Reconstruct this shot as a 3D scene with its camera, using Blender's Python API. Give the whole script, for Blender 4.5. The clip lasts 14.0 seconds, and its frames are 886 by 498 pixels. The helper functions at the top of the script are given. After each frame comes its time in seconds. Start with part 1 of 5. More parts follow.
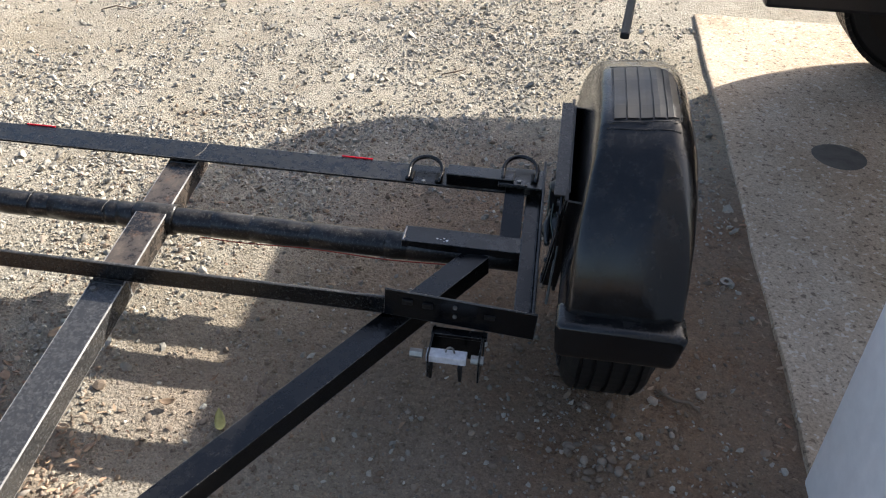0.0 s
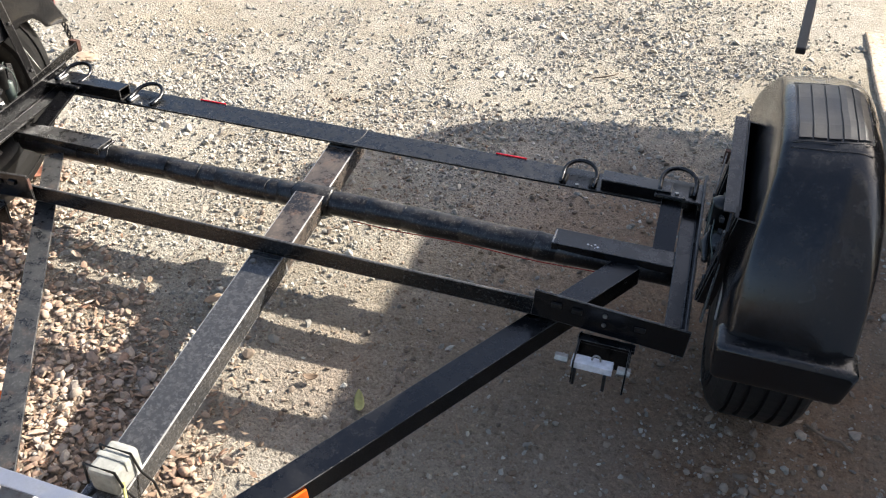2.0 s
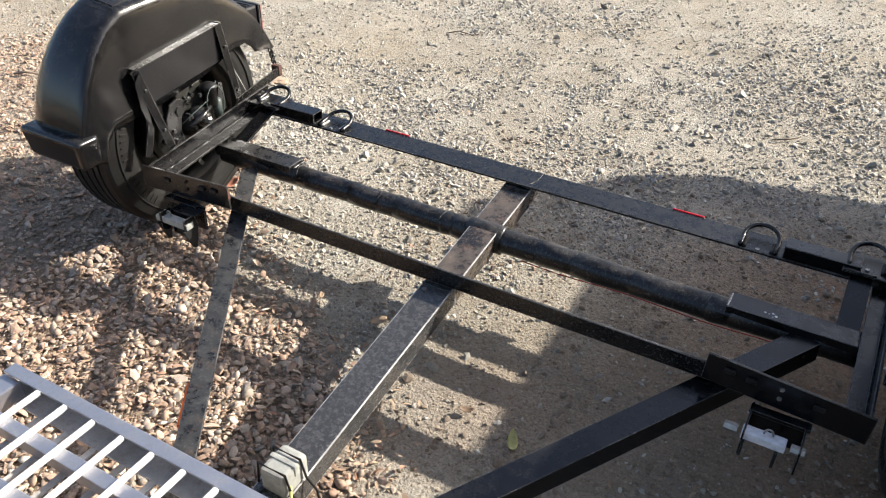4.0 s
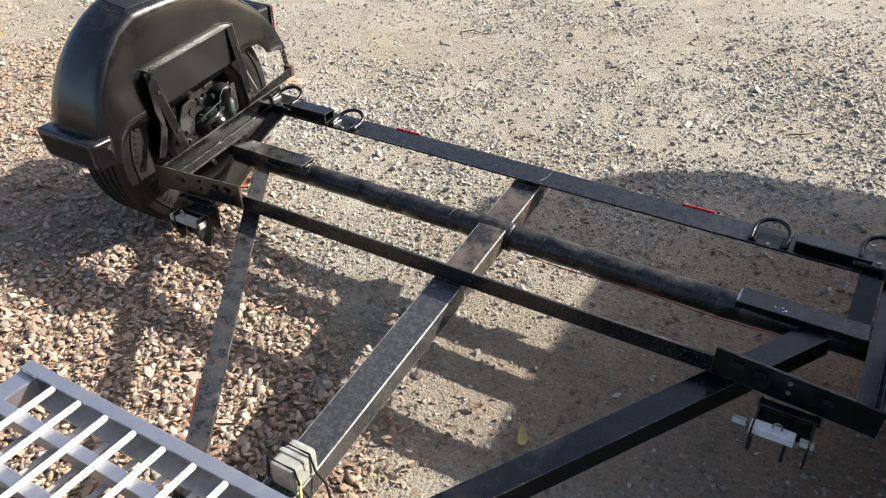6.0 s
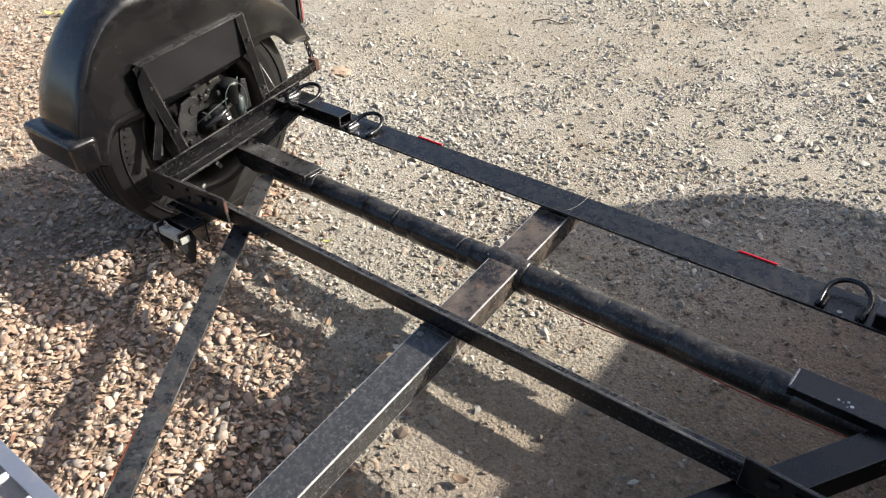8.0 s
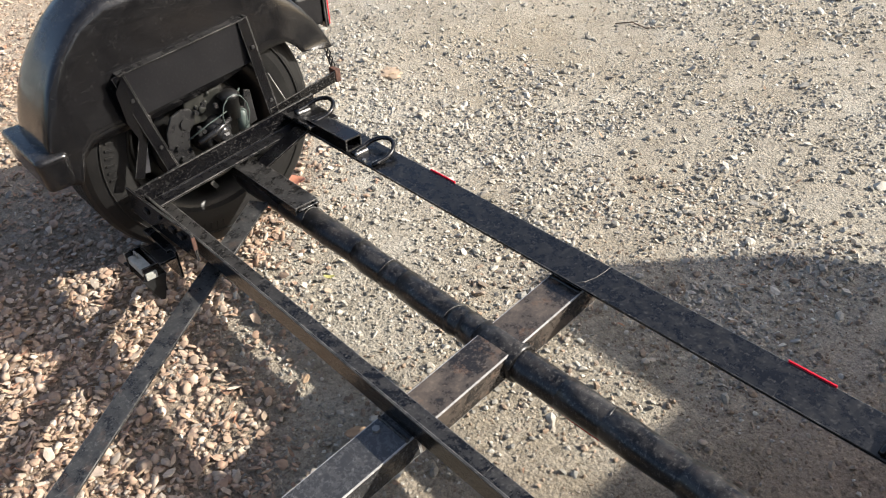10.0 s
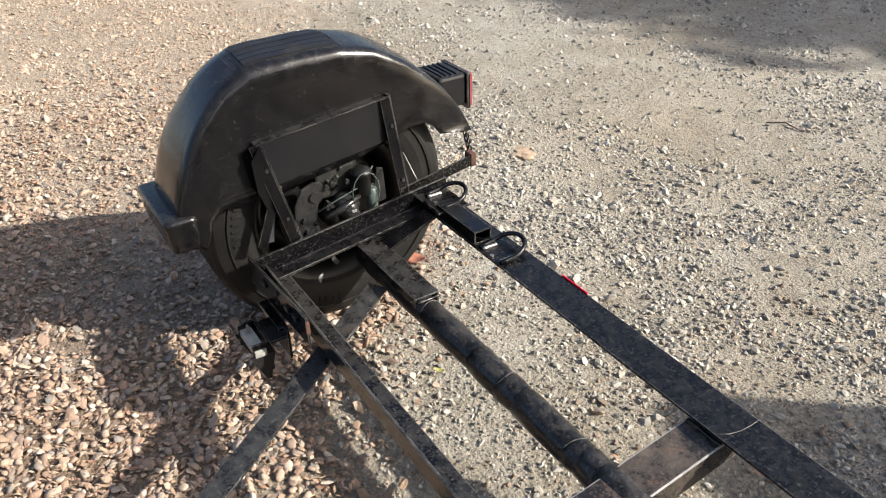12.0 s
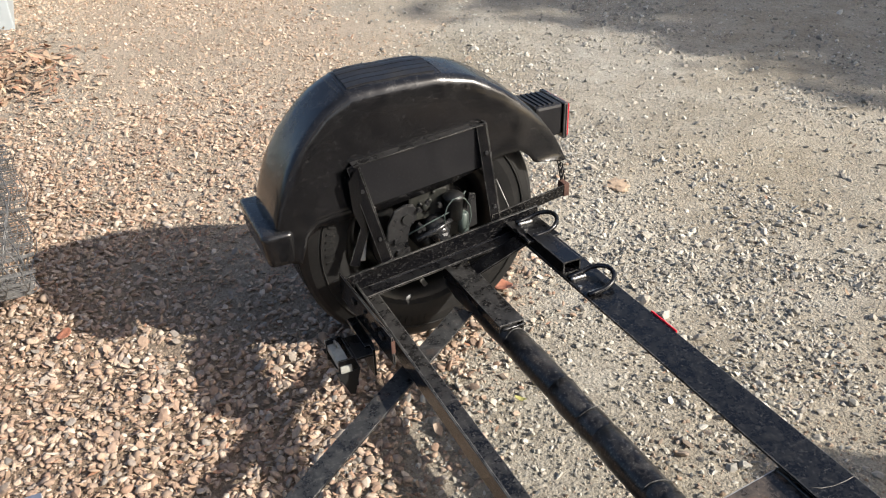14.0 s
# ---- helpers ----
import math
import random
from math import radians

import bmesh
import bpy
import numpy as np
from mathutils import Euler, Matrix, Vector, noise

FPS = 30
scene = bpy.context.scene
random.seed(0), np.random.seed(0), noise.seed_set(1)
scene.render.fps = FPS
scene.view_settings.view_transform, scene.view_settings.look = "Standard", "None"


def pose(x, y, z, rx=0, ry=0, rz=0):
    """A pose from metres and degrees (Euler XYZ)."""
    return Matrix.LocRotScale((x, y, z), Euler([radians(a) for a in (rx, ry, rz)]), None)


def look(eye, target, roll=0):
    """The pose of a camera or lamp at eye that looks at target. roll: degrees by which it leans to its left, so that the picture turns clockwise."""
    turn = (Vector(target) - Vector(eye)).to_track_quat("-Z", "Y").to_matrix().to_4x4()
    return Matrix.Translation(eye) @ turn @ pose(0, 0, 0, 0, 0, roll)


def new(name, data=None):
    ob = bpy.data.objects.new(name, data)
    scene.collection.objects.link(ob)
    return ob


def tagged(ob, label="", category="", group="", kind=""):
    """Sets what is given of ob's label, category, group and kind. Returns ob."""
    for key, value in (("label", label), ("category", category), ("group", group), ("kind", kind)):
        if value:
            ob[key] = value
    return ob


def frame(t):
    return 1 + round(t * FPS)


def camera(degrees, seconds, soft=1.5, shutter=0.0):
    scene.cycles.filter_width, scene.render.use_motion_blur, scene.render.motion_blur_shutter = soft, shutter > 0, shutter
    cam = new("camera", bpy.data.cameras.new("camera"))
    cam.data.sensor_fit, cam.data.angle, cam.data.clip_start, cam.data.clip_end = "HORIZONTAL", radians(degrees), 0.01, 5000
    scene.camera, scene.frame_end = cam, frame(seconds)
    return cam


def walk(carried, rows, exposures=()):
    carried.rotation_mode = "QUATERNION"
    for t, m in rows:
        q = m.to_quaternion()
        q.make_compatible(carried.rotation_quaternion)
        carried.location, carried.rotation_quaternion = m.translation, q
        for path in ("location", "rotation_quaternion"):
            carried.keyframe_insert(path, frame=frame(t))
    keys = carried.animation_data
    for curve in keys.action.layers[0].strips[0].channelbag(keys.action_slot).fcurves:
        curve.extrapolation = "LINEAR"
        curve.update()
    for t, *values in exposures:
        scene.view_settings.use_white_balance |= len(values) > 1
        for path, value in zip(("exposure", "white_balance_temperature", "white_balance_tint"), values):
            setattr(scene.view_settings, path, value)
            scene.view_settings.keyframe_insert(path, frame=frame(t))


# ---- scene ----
cam = camera(57.3, 14.0, soft=1.15)
PATH = [
    (0, (0.867, -1.211, 1.287), (0.641, 0.386, 0.104), 1.7),
    (0.5, (0.855, -1.203, 1.28), (0.614, 0.381, 0.083), 1.8),
    (1, (0.845, -1.203, 1.278), (0.574, 0.369, 0.071), 1.7),
    (1.5, (0.815, -1.218, 1.282), (0.45, 0.337, 0.08), 1.6),
    (2, (0.789, -1.228, 1.284), (0.296, 0.301, 0.094), 1.3),
    (2.5, (0.742, -1.262, 1.303), (0.092, 0.232, 0.143), 1.2),
    (3, (0.721, -1.277, 1.302), (-0.057, 0.182, 0.176), 1.2),
    (3.5, (0.718, -1.276, 1.301), (-0.091, 0.17, 0.181), 1.1),
    (6, (0.746, -1.274, 1.299), (-0.11, 0.146, 0.18), -0.3),
    (6.5, (0.758, -1.16, 1.278), (-0.196, 0.203, 0.169), -0.7),
    (7, (0.776, -1.001, 1.255), (-0.292, 0.276, 0.147), -1.2),
    (7.5, (0.803, -0.951, 1.261), (-0.287, 0.292, 0.136), -2.3),
    (8, (0.764, -0.891, 1.234), (-0.292, 0.353, 0.078), -2.2),
    (10.5, (0.682, -0.445, 1.195), (-0.597, 0.54, 0.015), -3.0),
    (11, (0.633, -0.428, 1.197), (-0.695, 0.525, 0.046), -2.2),
    (11.5, (0.593, -0.435, 1.219), (-0.792, 0.494, 0.116), -1.7),
    (12, (0.569, -0.447, 1.219), (-0.867, 0.438, 0.146), -1.4),
    (12.5, (0.575, -0.445, 1.224), (-0.908, 0.395, 0.178), -2.3),
    (13, (0.582, -0.455, 1.229), (-0.954, 0.332, 0.219), -1.7),
    (13.5, (0.579, -0.466, 1.226), (-0.987, 0.266, 0.22), -1.5),
    (14, (0.574, -0.454, 1.226), (-0.994, 0.261, 0.21), -1.9),
]
EXPOSURES = [(0.0, 1.20), (0.5, 1.27), (1.5, 1.45), (2.5, 1.37), (3.2, 1.22), (7.5, 1.05), (11.0, 0.94), (14.0, 0.76)]
walk(cam, [(t, look(eye, target, roll)) for t, eye, target, roll in PATH], EXPOSURES)

from mathutils.bvhtree import BVHTree

# ---------------- world, sun ----------------
SUN_DIR = Vector((0.661, 0.638, 0.565)).normalized()      # towards the sun
world = bpy.data.worlds.new("sky")
scene.world = world
world.use_nodes = True
wn = world.node_tree.nodes
sky = wn.new("ShaderNodeTexSky")
sky.sky_type = "NISHITA"
sky.sun_disc = False
sky.sun_elevation = math.asin(SUN_DIR.z)
sky.sun_rotation = math.atan2(SUN_DIR.x, SUN_DIR.y)
sky.air_density, sky.dust_density, sky.ozone_density = 0.85, 2.8, 0.6
wn["Background"].inputs["Strength"].default_value = 0.117
world.node_tree.links.new(sky.outputs[0], wn["Background"].inputs["Color"])
sun_data = bpy.data.lights.new("sun", "SUN")
sun_data.energy, sun_data.angle, sun_data.color = 5.0, radians(0.6), (1.0, 0.945, 0.86)
sun = new("sun", sun_data)
sun.matrix_world = look(SUN_DIR * 40, (0, 0, 0))


# ---------------- materials ----------------
def mat(name):
    m = bpy.data.materials.new(name)
    m.use_nodes = True
    return m, m.node_tree.nodes, m.node_tree.links, m.node_tree.nodes["Principled BSDF"]


def ramp(n, stops):
    r = n.new("ShaderNodeValToRGB")
    while len(r.color_ramp.elements) > 1:
        r.color_ramp.elements.remove(r.color_ramp.elements[-1])
    for i, (p, c) in enumerate(stops):
        e = r.color_ramp.elements[0] if i == 0 else r.color_ramp.elements.new(p)
        e.position, e.color = p, (*c, 1)
    return r


def noise_node(n, l, scale, detail=4, rough=0.55, vec=None):
    t = n.new("ShaderNodeTexNoise")
    t.inputs["Scale"].default_value = scale
    t.inputs["Detail"].default_value = detail
    t.inputs["Roughness"].default_value = rough
    if vec is not None:
        l.new(vec, t.inputs["Vector"])
    return t


def mix(n, l, fac, a, b, mode="MIX"):
    m = n.new("ShaderNodeMix")
    m.data_type, m.blend_type = "RGBA", mode
    for sock, v in ((m.inputs[0], fac), (m.inputs[6], a), (m.inputs[7], b)):
        if hasattr(v, "links"):
            l.new(v, sock)
        else:
            sock.default_value = v if isinstance(v, float) else (*v, 1)
    return m.outputs[2]


def place(n):
    return n.new("ShaderNodeNewGeometry").outputs["Position"]


def bump(n, l, bsdf, height, strength, dist):
    b = n.new("ShaderNodeBump")
    b.inputs["Strength"].default_value = strength
    b.inputs["Distance"].default_value = dist
    l.new(height, b.inputs["Height"])
    l.new(b.outputs[0], bsdf.inputs["Normal"])
    return b


def painted(name, base, dust, rough=0.42, amount=0.5, scratch=0.25, spec=0.4, rust=0.0, streak=0.0, sides=0.25, grain=9):
    """Gloss paint on steel with a film of dust, scuffs and chips."""
    m, n, l, p = mat(name)
    pos = place(n)
    big = noise_node(n, l, grain, 8, 0.75, pos)
    fine = noise_node(n, l, 170, 3, 0.6, pos)
    r1 = ramp(n, [(0.42, (0, 0, 0)), (0.72, (1, 1, 1))])
    l.new(big.outputs[0], r1.inputs[0])
    r2 = ramp(n, [(0.55, (0, 0, 0)), (0.70, (1, 1, 1))])
    l.new(fine.outputs[0], r2.inputs[0])
    up = n.new("ShaderNodeSeparateXYZ")
    geo = n.new("ShaderNodeNewGeometry")
    l.new(geo.outputs["Normal"], up.inputs[0])
    lift = n.new("ShaderNodeMath")
    lift.operation, lift.use_clamp = "MULTIPLY_ADD", True
    l.new(up.outputs[2], lift.inputs[0])
    lift.inputs[1].default_value, lift.inputs[2].default_value = 0.95 - sides, sides
    f = n.new("ShaderNodeMath")
    f.operation = "MULTIPLY"
    l.new(r1.outputs[0], f.inputs[0])
    l.new(lift.outputs[0], f.inputs[1])
    f2 = n.new("ShaderNodeMath")
    f2.operation = "MULTIPLY"
    f2.inputs[1].default_value = amount
    l.new(f.outputs[0], f2.inputs[0])
    c1 = mix(n, l, f2.outputs[0], base, dust)
    f3 = n.new("ShaderNodeMath")
    f3.operation = "MULTIPLY"
    f3.inputs[1].default_value = scratch
    l.new(r2.outputs[0], f3.inputs[0])
    c2 = mix(n, l, f3.outputs[0], c1, tuple(min(1, 1.25 * d) for d in dust))
    if rust:
        tn = noise_node(n, l, 26, 7, 0.75, pos)
        rt = ramp(n, [(0.56, (0, 0, 0)), (0.64, (rust, rust, rust))])
        l.new(tn.outputs[0], rt.inputs[0])
        c2 = mix(n, l, rt.outputs[0], c2, (0.17, 0.105, 0.07))
    if streak:
        mp = n.new("ShaderNodeMapping")
        mp.inputs["Scale"].default_value = (60, 5, 60)
        mp.inputs["Rotation"].default_value = (0, 0, 0.5)
        l.new(pos, mp.inputs["Vector"])
        ts = noise_node(n, l, 6, 5, 0.8, mp.outputs[0])
        rs = ramp(n, [(0.60, (0, 0, 0)), (0.68, (streak, streak, streak))])
        l.new(ts.outputs[0], rs.inputs[0])
        c2 = mix(n, l, rs.outputs[0], c2, tuple(min(1, 1.5 * d) for d in dust))
    l.new(c2, p.inputs["Base Color"])
    p.inputs["Specular IOR Level"].default_value = spec
    rr = n.new("ShaderNodeMapRange")
    rr.inputs[3].default_value, rr.inputs[4].default_value = rough - 0.08, rough + 0.3
    l.new(f.outputs[0], rr.inputs[0])
    l.new(rr.outputs[0], p.inputs["Roughness"])
    bump(n, l, p, fine.outputs[0], 0.15, 0.001)
    return m


def plain(name, base, rough=0.5, metal=0.0, var=0.25, scale=40, bumps=0.1):
    m, n, l, p = mat(name)
    pos = place(n)
    t = noise_node(n, l, scale, 5, 0.65, pos)
    r = ramp(n, [(0.3, tuple(max(0, c * (1 - var)) for c in base)), (0.7, tuple(min(1, c * (1 + var)) for c in base))])
    l.new(t.outputs[0], r.inputs[0])
    l.new(r.outputs[0], p.inputs["Base Color"])
    p.inputs["Roughness"].default_value = rough
    p.inputs["Metallic"].default_value = metal
    if bumps:
        bump(n, l, p, t.outputs[0], bumps, 0.002)
    return m


BLACK = painted("black_steel_paint", (0.0018, 0.0018, 0.0025), (0.09, 0.085, 0.08), 0.28, 0.10, 0.09, 0.52)
# side dust is raised to stand in for sun glare on the tongue
TONGUE = painted("glossy_scuffed_black_paint", (0.034, 0.0335, 0.0335), (0.20, 0.196, 0.19), 0.22, 0.16, 0.34, 0.75, 0.0, 0.4, 0.6, 80)
MUDDY = painted("mud_crusted_black_paint", (0.018, 0.017, 0.017), (0.25, 0.195, 0.15), 0.28, 0.62, 0.25, 0.5, 0.5, 0.2, 0.8, 15)
BLACK_SPECK = painted("speckled_black_steel_paint", (0.0018, 0.0018, 0.0025), (0.24, 0.23, 0.22), 0.30, 0.05, 0.10, 0.38, 0.0, 0.14, 0.2, 40)
BLACK_DUSTY = painted("dusty_black_steel_paint", (0.003, 0.003, 0.0032), (0.19, 0.18, 0.168), 0.30, 0.24, 0.24, 0.45, 0.03, 0.3, 0.12, 34)
BRACE = painted("scuffed_brace_paint", (0.012, 0.012, 0.012), (0.17, 0.168, 0.158), 0.34, 0.32, 0.24, 0.5, 0.2, 0.5, 0.5, 32)
BLACK_TAPE = painted("worn_black_tape", (0.003, 0.0028, 0.0030), (0.20, 0.185, 0.17), 0.36, 0.30, 0.24, 0.42, 0.10, 0.40, 0.22, 30)
# dust and scuffs; the lighter upward faces also imitate sky sheen
PLASTIC = painted("black_fender_plastic", (0.0052, 0.0051, 0.0056), (0.15, 0.142, 0.136), 0.22, 0.12, 0.05, 0.5, 0.0, 0.08, 0.2, 26)
RIBBED = painted("matt_black_plastic", (0.005, 0.005, 0.0065), (0.09, 0.085, 0.08), 0.46, 0.18, 0.08, 0.5)
TYRE = painted("tyre_rubber", (0.008, 0.0078, 0.0076), (0.06, 0.056, 0.051), 0.60, 0.25, 0.10, 0.32, 0.0, 0.0, 0.5)
DRUM = painted("dark_cast_steel", (0.005, 0.005, 0.005), (0.075, 0.07, 0.065), 0.45, 0.28, 0.22, 0.4)
CASTING = painted("worn_grey_casting", (0.013, 0.013, 0.0135), (0.075, 0.072, 0.07), 0.34, 0.48, 0.28, 0.5, 0.0, 0.0, 0.5, 30)
WORN = painted("worn_paint_edge", (0.012, 0.012, 0.012), (0.30, 0.285, 0.265), 0.36, 0.5, 0.35, 0.5, 0.0, 0.0, 0.9)
# worn tongue edges, painted bright to carry the edge highlights as well
BARE_GLINT = painted("bare_steel_edge_glint", (0.30, 0.29, 0.28), (0.62, 0.60, 0.57), 0.30, 0.9, 0.3, 0.8, 0.0, 0.0, 0.9)
EDGES = {"mud_crusted_black_paint": BARE_GLINT, "scuffed_brace_paint": WORN, "black_steel_paint": WORN, "glossy_scuffed_black_paint": BARE_GLINT, "speckled_black_steel_paint": WORN, "dusty_black_steel_paint": WORN}
TAN_SCRATCH = plain("dusty_scratch", (0.17, 0.155, 0.135), 0.7, 0, 0.3, 90)
PLATE = painted("dusty_olive_steel", (0.016, 0.0165, 0.014), (0.065, 0.063, 0.054), 0.5, 0.5, 0.3, 0.4, 0.0, 0.0, 0.5, 30)
# pale copy of the rim colour for its sunlit edge; the rim is dark
SUNLIT_RIM = plain("sunlit_rim_colour", (0.55, 0.54, 0.52), 0.4, 0.2, 0.2, 30)
WELD = plain("bare_weld_steel", (0.33, 0.32, 0.31), 0.38, 0.8, 0.5, 160, 0.5)
ZINC = plain("zinc_bolt", (0.30, 0.29, 0.27), 0.4, 0.8, 0.25, 120)
RUST = plain("rusted_steel", (0.085, 0.042, 0.03), 0.85, 0.1, 0.5, 70, 0.5)
ALU = painted("worn_aluminium", (0.50, 0.50, 0.53), (0.30, 0.29, 0.28), 0.36, 0.40, 0.25, 0.5, 0.05, 0.5, 0.5, 26)
ALU.node_tree.nodes["Principled BSDF"].inputs["Metallic"].default_value = 0.85
RUNG = painted("bright_aluminium", (0.66, 0.655, 0.65), (0.30, 0.28, 0.26), 0.45, 0.3, 0.2, 0.4)
DIRTY_ALU = painted("dirt_caked_aluminium", (0.46, 0.44, 0.42), (0.20, 0.165, 0.13), 0.6, 0.8, 0.4, 0.3, 0.35)
WHITE_TAG = plain("pale_grey_steel", (0.6, 0.6, 0.62), 0.45, 0.0, 0.2, 90)
GREY_BOX = plain("weathered_grey_plastic", (0.30, 0.30, 0.27), 0.6, 0.0, 0.25, 50)
CABLE = plain("black_cable", (0.008, 0.008, 0.008), 0.6, 0, 0.3, 100)
RED = plain("red_reflector", (0.65, 0.012, 0.03), 0.25, 0, 0.15, 60, 0)
LENS = plain("dark_red_lens", (0.42, 0.008, 0.02), 0.25, 0, 0.15, 60, 0)
ORANGE = plain("orange_reflector", (0.85, 0.16, 0.02), 0.25, 0, 0.15, 60, 0)
RED_WIRE = plain("red_wire", (0.40, 0.03, 0.02), 0.5, 0, 0.2, 60, 0)
GREEN_WIRE = plain("green_hose", (0.07, 0.09, 0.08), 0.45, 0, 0.2, 60, 0)
WIRE = plain("galvanised_wire", (0.17, 0.165, 0.155), 0.5, 0.7, 0.3, 60, 0)
CAR_PAINT = painted("black_car_paint", (0.012, 0.012, 0.014), (0.10, 0.09, 0.08), 0.2, 0.15, 0.05)
BARK = plain("tree_bark", (0.16, 0.12, 0.09), 0.9, 0, 0.4, 20, 0.6)
TREE_LEAF = plain("tree_leaf", (0.06, 0.09, 0.03), 0.6, 0, 0.4, 4, 0)
GREY_PAINT = plain("pale_grey_paint", (0.30, 0.33, 0.34), 0.5, 0, 0.06, 3, 0.03)


def ground_material():
    """Pale dust with fine sand grain; darker patches, a scatter of tiny chips and painted pit shadows."""
    m, n, l, p = mat("dusty_gravel_soil")
    pos = place(n)
    big = noise_node(n, l, 0.9, 5, 0.6, pos)
    mid = noise_node(n, l, 7, 7, 0.72, pos)
    sand = noise_node(n, l, 320, 3, 0.8, pos)
    pit = noise_node(n, l, 60, 5, 0.7, pos)
    a = ramp(n, [(0.30, (0.265, 0.241, 0.197)), (0.5, (0.345, 0.320, 0.272)), (0.72, (0.410, 0.390, 0.342))])
    l.new(mid.outputs[0], a.inputs[0])
    b = ramp(n, [(0.35, (0.84, 0.79, 0.71)), (0.65, (1.0, 1.0, 1.0))])
    l.new(big.outputs[0], b.inputs[0])
    c = mix(n, l, 1.0, a.outputs[0], b.outputs[0], "MULTIPLY")
    for key, brown in (("loam", (0.225, 0.135, 0.080)), ("mould", (0.205, 0.138, 0.092)), ("tan", (0.39, 0.308, 0.232))):
        at = n.new("ShaderNodeAttribute")
        at.attribute_name = key
        wave = n.new("ShaderNodeMath")
        wave.operation, wave.use_clamp = "MULTIPLY_ADD", True
        l.new(mid.outputs[0], wave.inputs[0])
        wave.inputs[1].default_value, wave.inputs[2].default_value = 1.4, 0.08
        k = n.new("ShaderNodeMath")
        k.operation = "MULTIPLY"
        l.new(at.outputs["Fac"], k.inputs[0])
        l.new(wave.outputs[0], k.inputs[1])
        c = mix(n, l, k.outputs[0], c, brown)
    gs = ramp(n, [(0.30, (0.74, 0.72, 0.69)), (0.48, (0.97, 0.97, 0.96)), (0.66, (1.18, 1.17, 1.14))])
    l.new(sand.outputs[0], gs.inputs[0])
    c = mix(n, l, 0.9, c, gs.outputs[0], "MULTIPLY")
    # dark spots in the colour for the small shadows between stones
    pit_shade = ramp(n, [(0.34, (0.52, 0.49, 0.45)), (0.45, (1.0, 1.0, 1.0)), (0.72, (1.10, 1.09, 1.07))])
    l.new(pit.outputs[0], pit_shade.inputs[0])
    c = mix(n, l, 0.85, c, pit_shade.outputs[0], "MULTIPLY")
    tiny = []
    for scale, f in ((120, 0.35), (230, 0.45)):
        vor = n.new("ShaderNodeTexVoronoi")
        vor.inputs["Scale"].default_value = scale
        l.new(pos, vor.inputs["Vector"])
        sep = n.new("ShaderNodeSeparateColor")
        l.new(vor.outputs["Color"], sep.inputs[0])
        g = ramp(n, [(0.0, (0.55, 0.52, 0.49)), (0.16, (0.92, 0.91, 0.90)), (0.80, (1.0, 1.0, 1.0)), (0.9, (1.22, 1.2, 1.16)), (1.0, (1.45, 1.42, 1.35))])
        l.new(sep.outputs[0], g.inputs[0])
        c = mix(n, l, f, c, g.outputs[0], "MULTIPLY")
        tiny.append(vor)
    l.new(c, p.inputs["Base Color"])
    p.inputs["Roughness"].default_value = 0.95
    h1 = n.new("ShaderNodeMath")
    h1.operation = "MULTIPLY_ADD"
    l.new(tiny[0].outputs["Distance"], h1.inputs[0])
    h1.inputs[1].default_value = -0.5
    l.new(pit.outputs[0], h1.inputs[2])
    h2 = n.new("ShaderNodeMath")
    h2.operation = "MULTIPLY_ADD"
    l.new(sand.outputs[0], h2.inputs[0])
    h2.inputs[1].default_value = 0.5
    l.new(h1.outputs[0], h2.inputs[2])
    bump(n, l, p, h2.outputs[0], 0.9, 0.009)
    return m


def stone_material(name, stops, speck=0.35, single=False):
    """Stones of many tints: by island in a joined mesh, by object where each stone is one."""
    m, n, l, p = mat(name)
    geo = n.new("ShaderNodeNewGeometry")
    r = ramp(n, stops)
    l.new(n.new("ShaderNodeObjectInfo").outputs["Random"] if single else geo.outputs["Random Per Island"], r.inputs[0])
    t = noise_node(n, l, 130, 4, 0.7, geo.outputs["Position"])
    q = ramp(n, [(0.3, (0.6, 0.58, 0.55)), (0.7, (1.15, 1.13, 1.1))])
    l.new(t.outputs[0], q.inputs[0])
    c = mix(n, l, speck * 1.5, r.outputs[0], q.outputs[0], "MULTIPLY")
    l.new(c, p.inputs["Base Color"])
    p.inputs["Roughness"].default_value = 0.85
    bump(n, l, p, t.outputs[0], 0.35, 0.002)
    return m


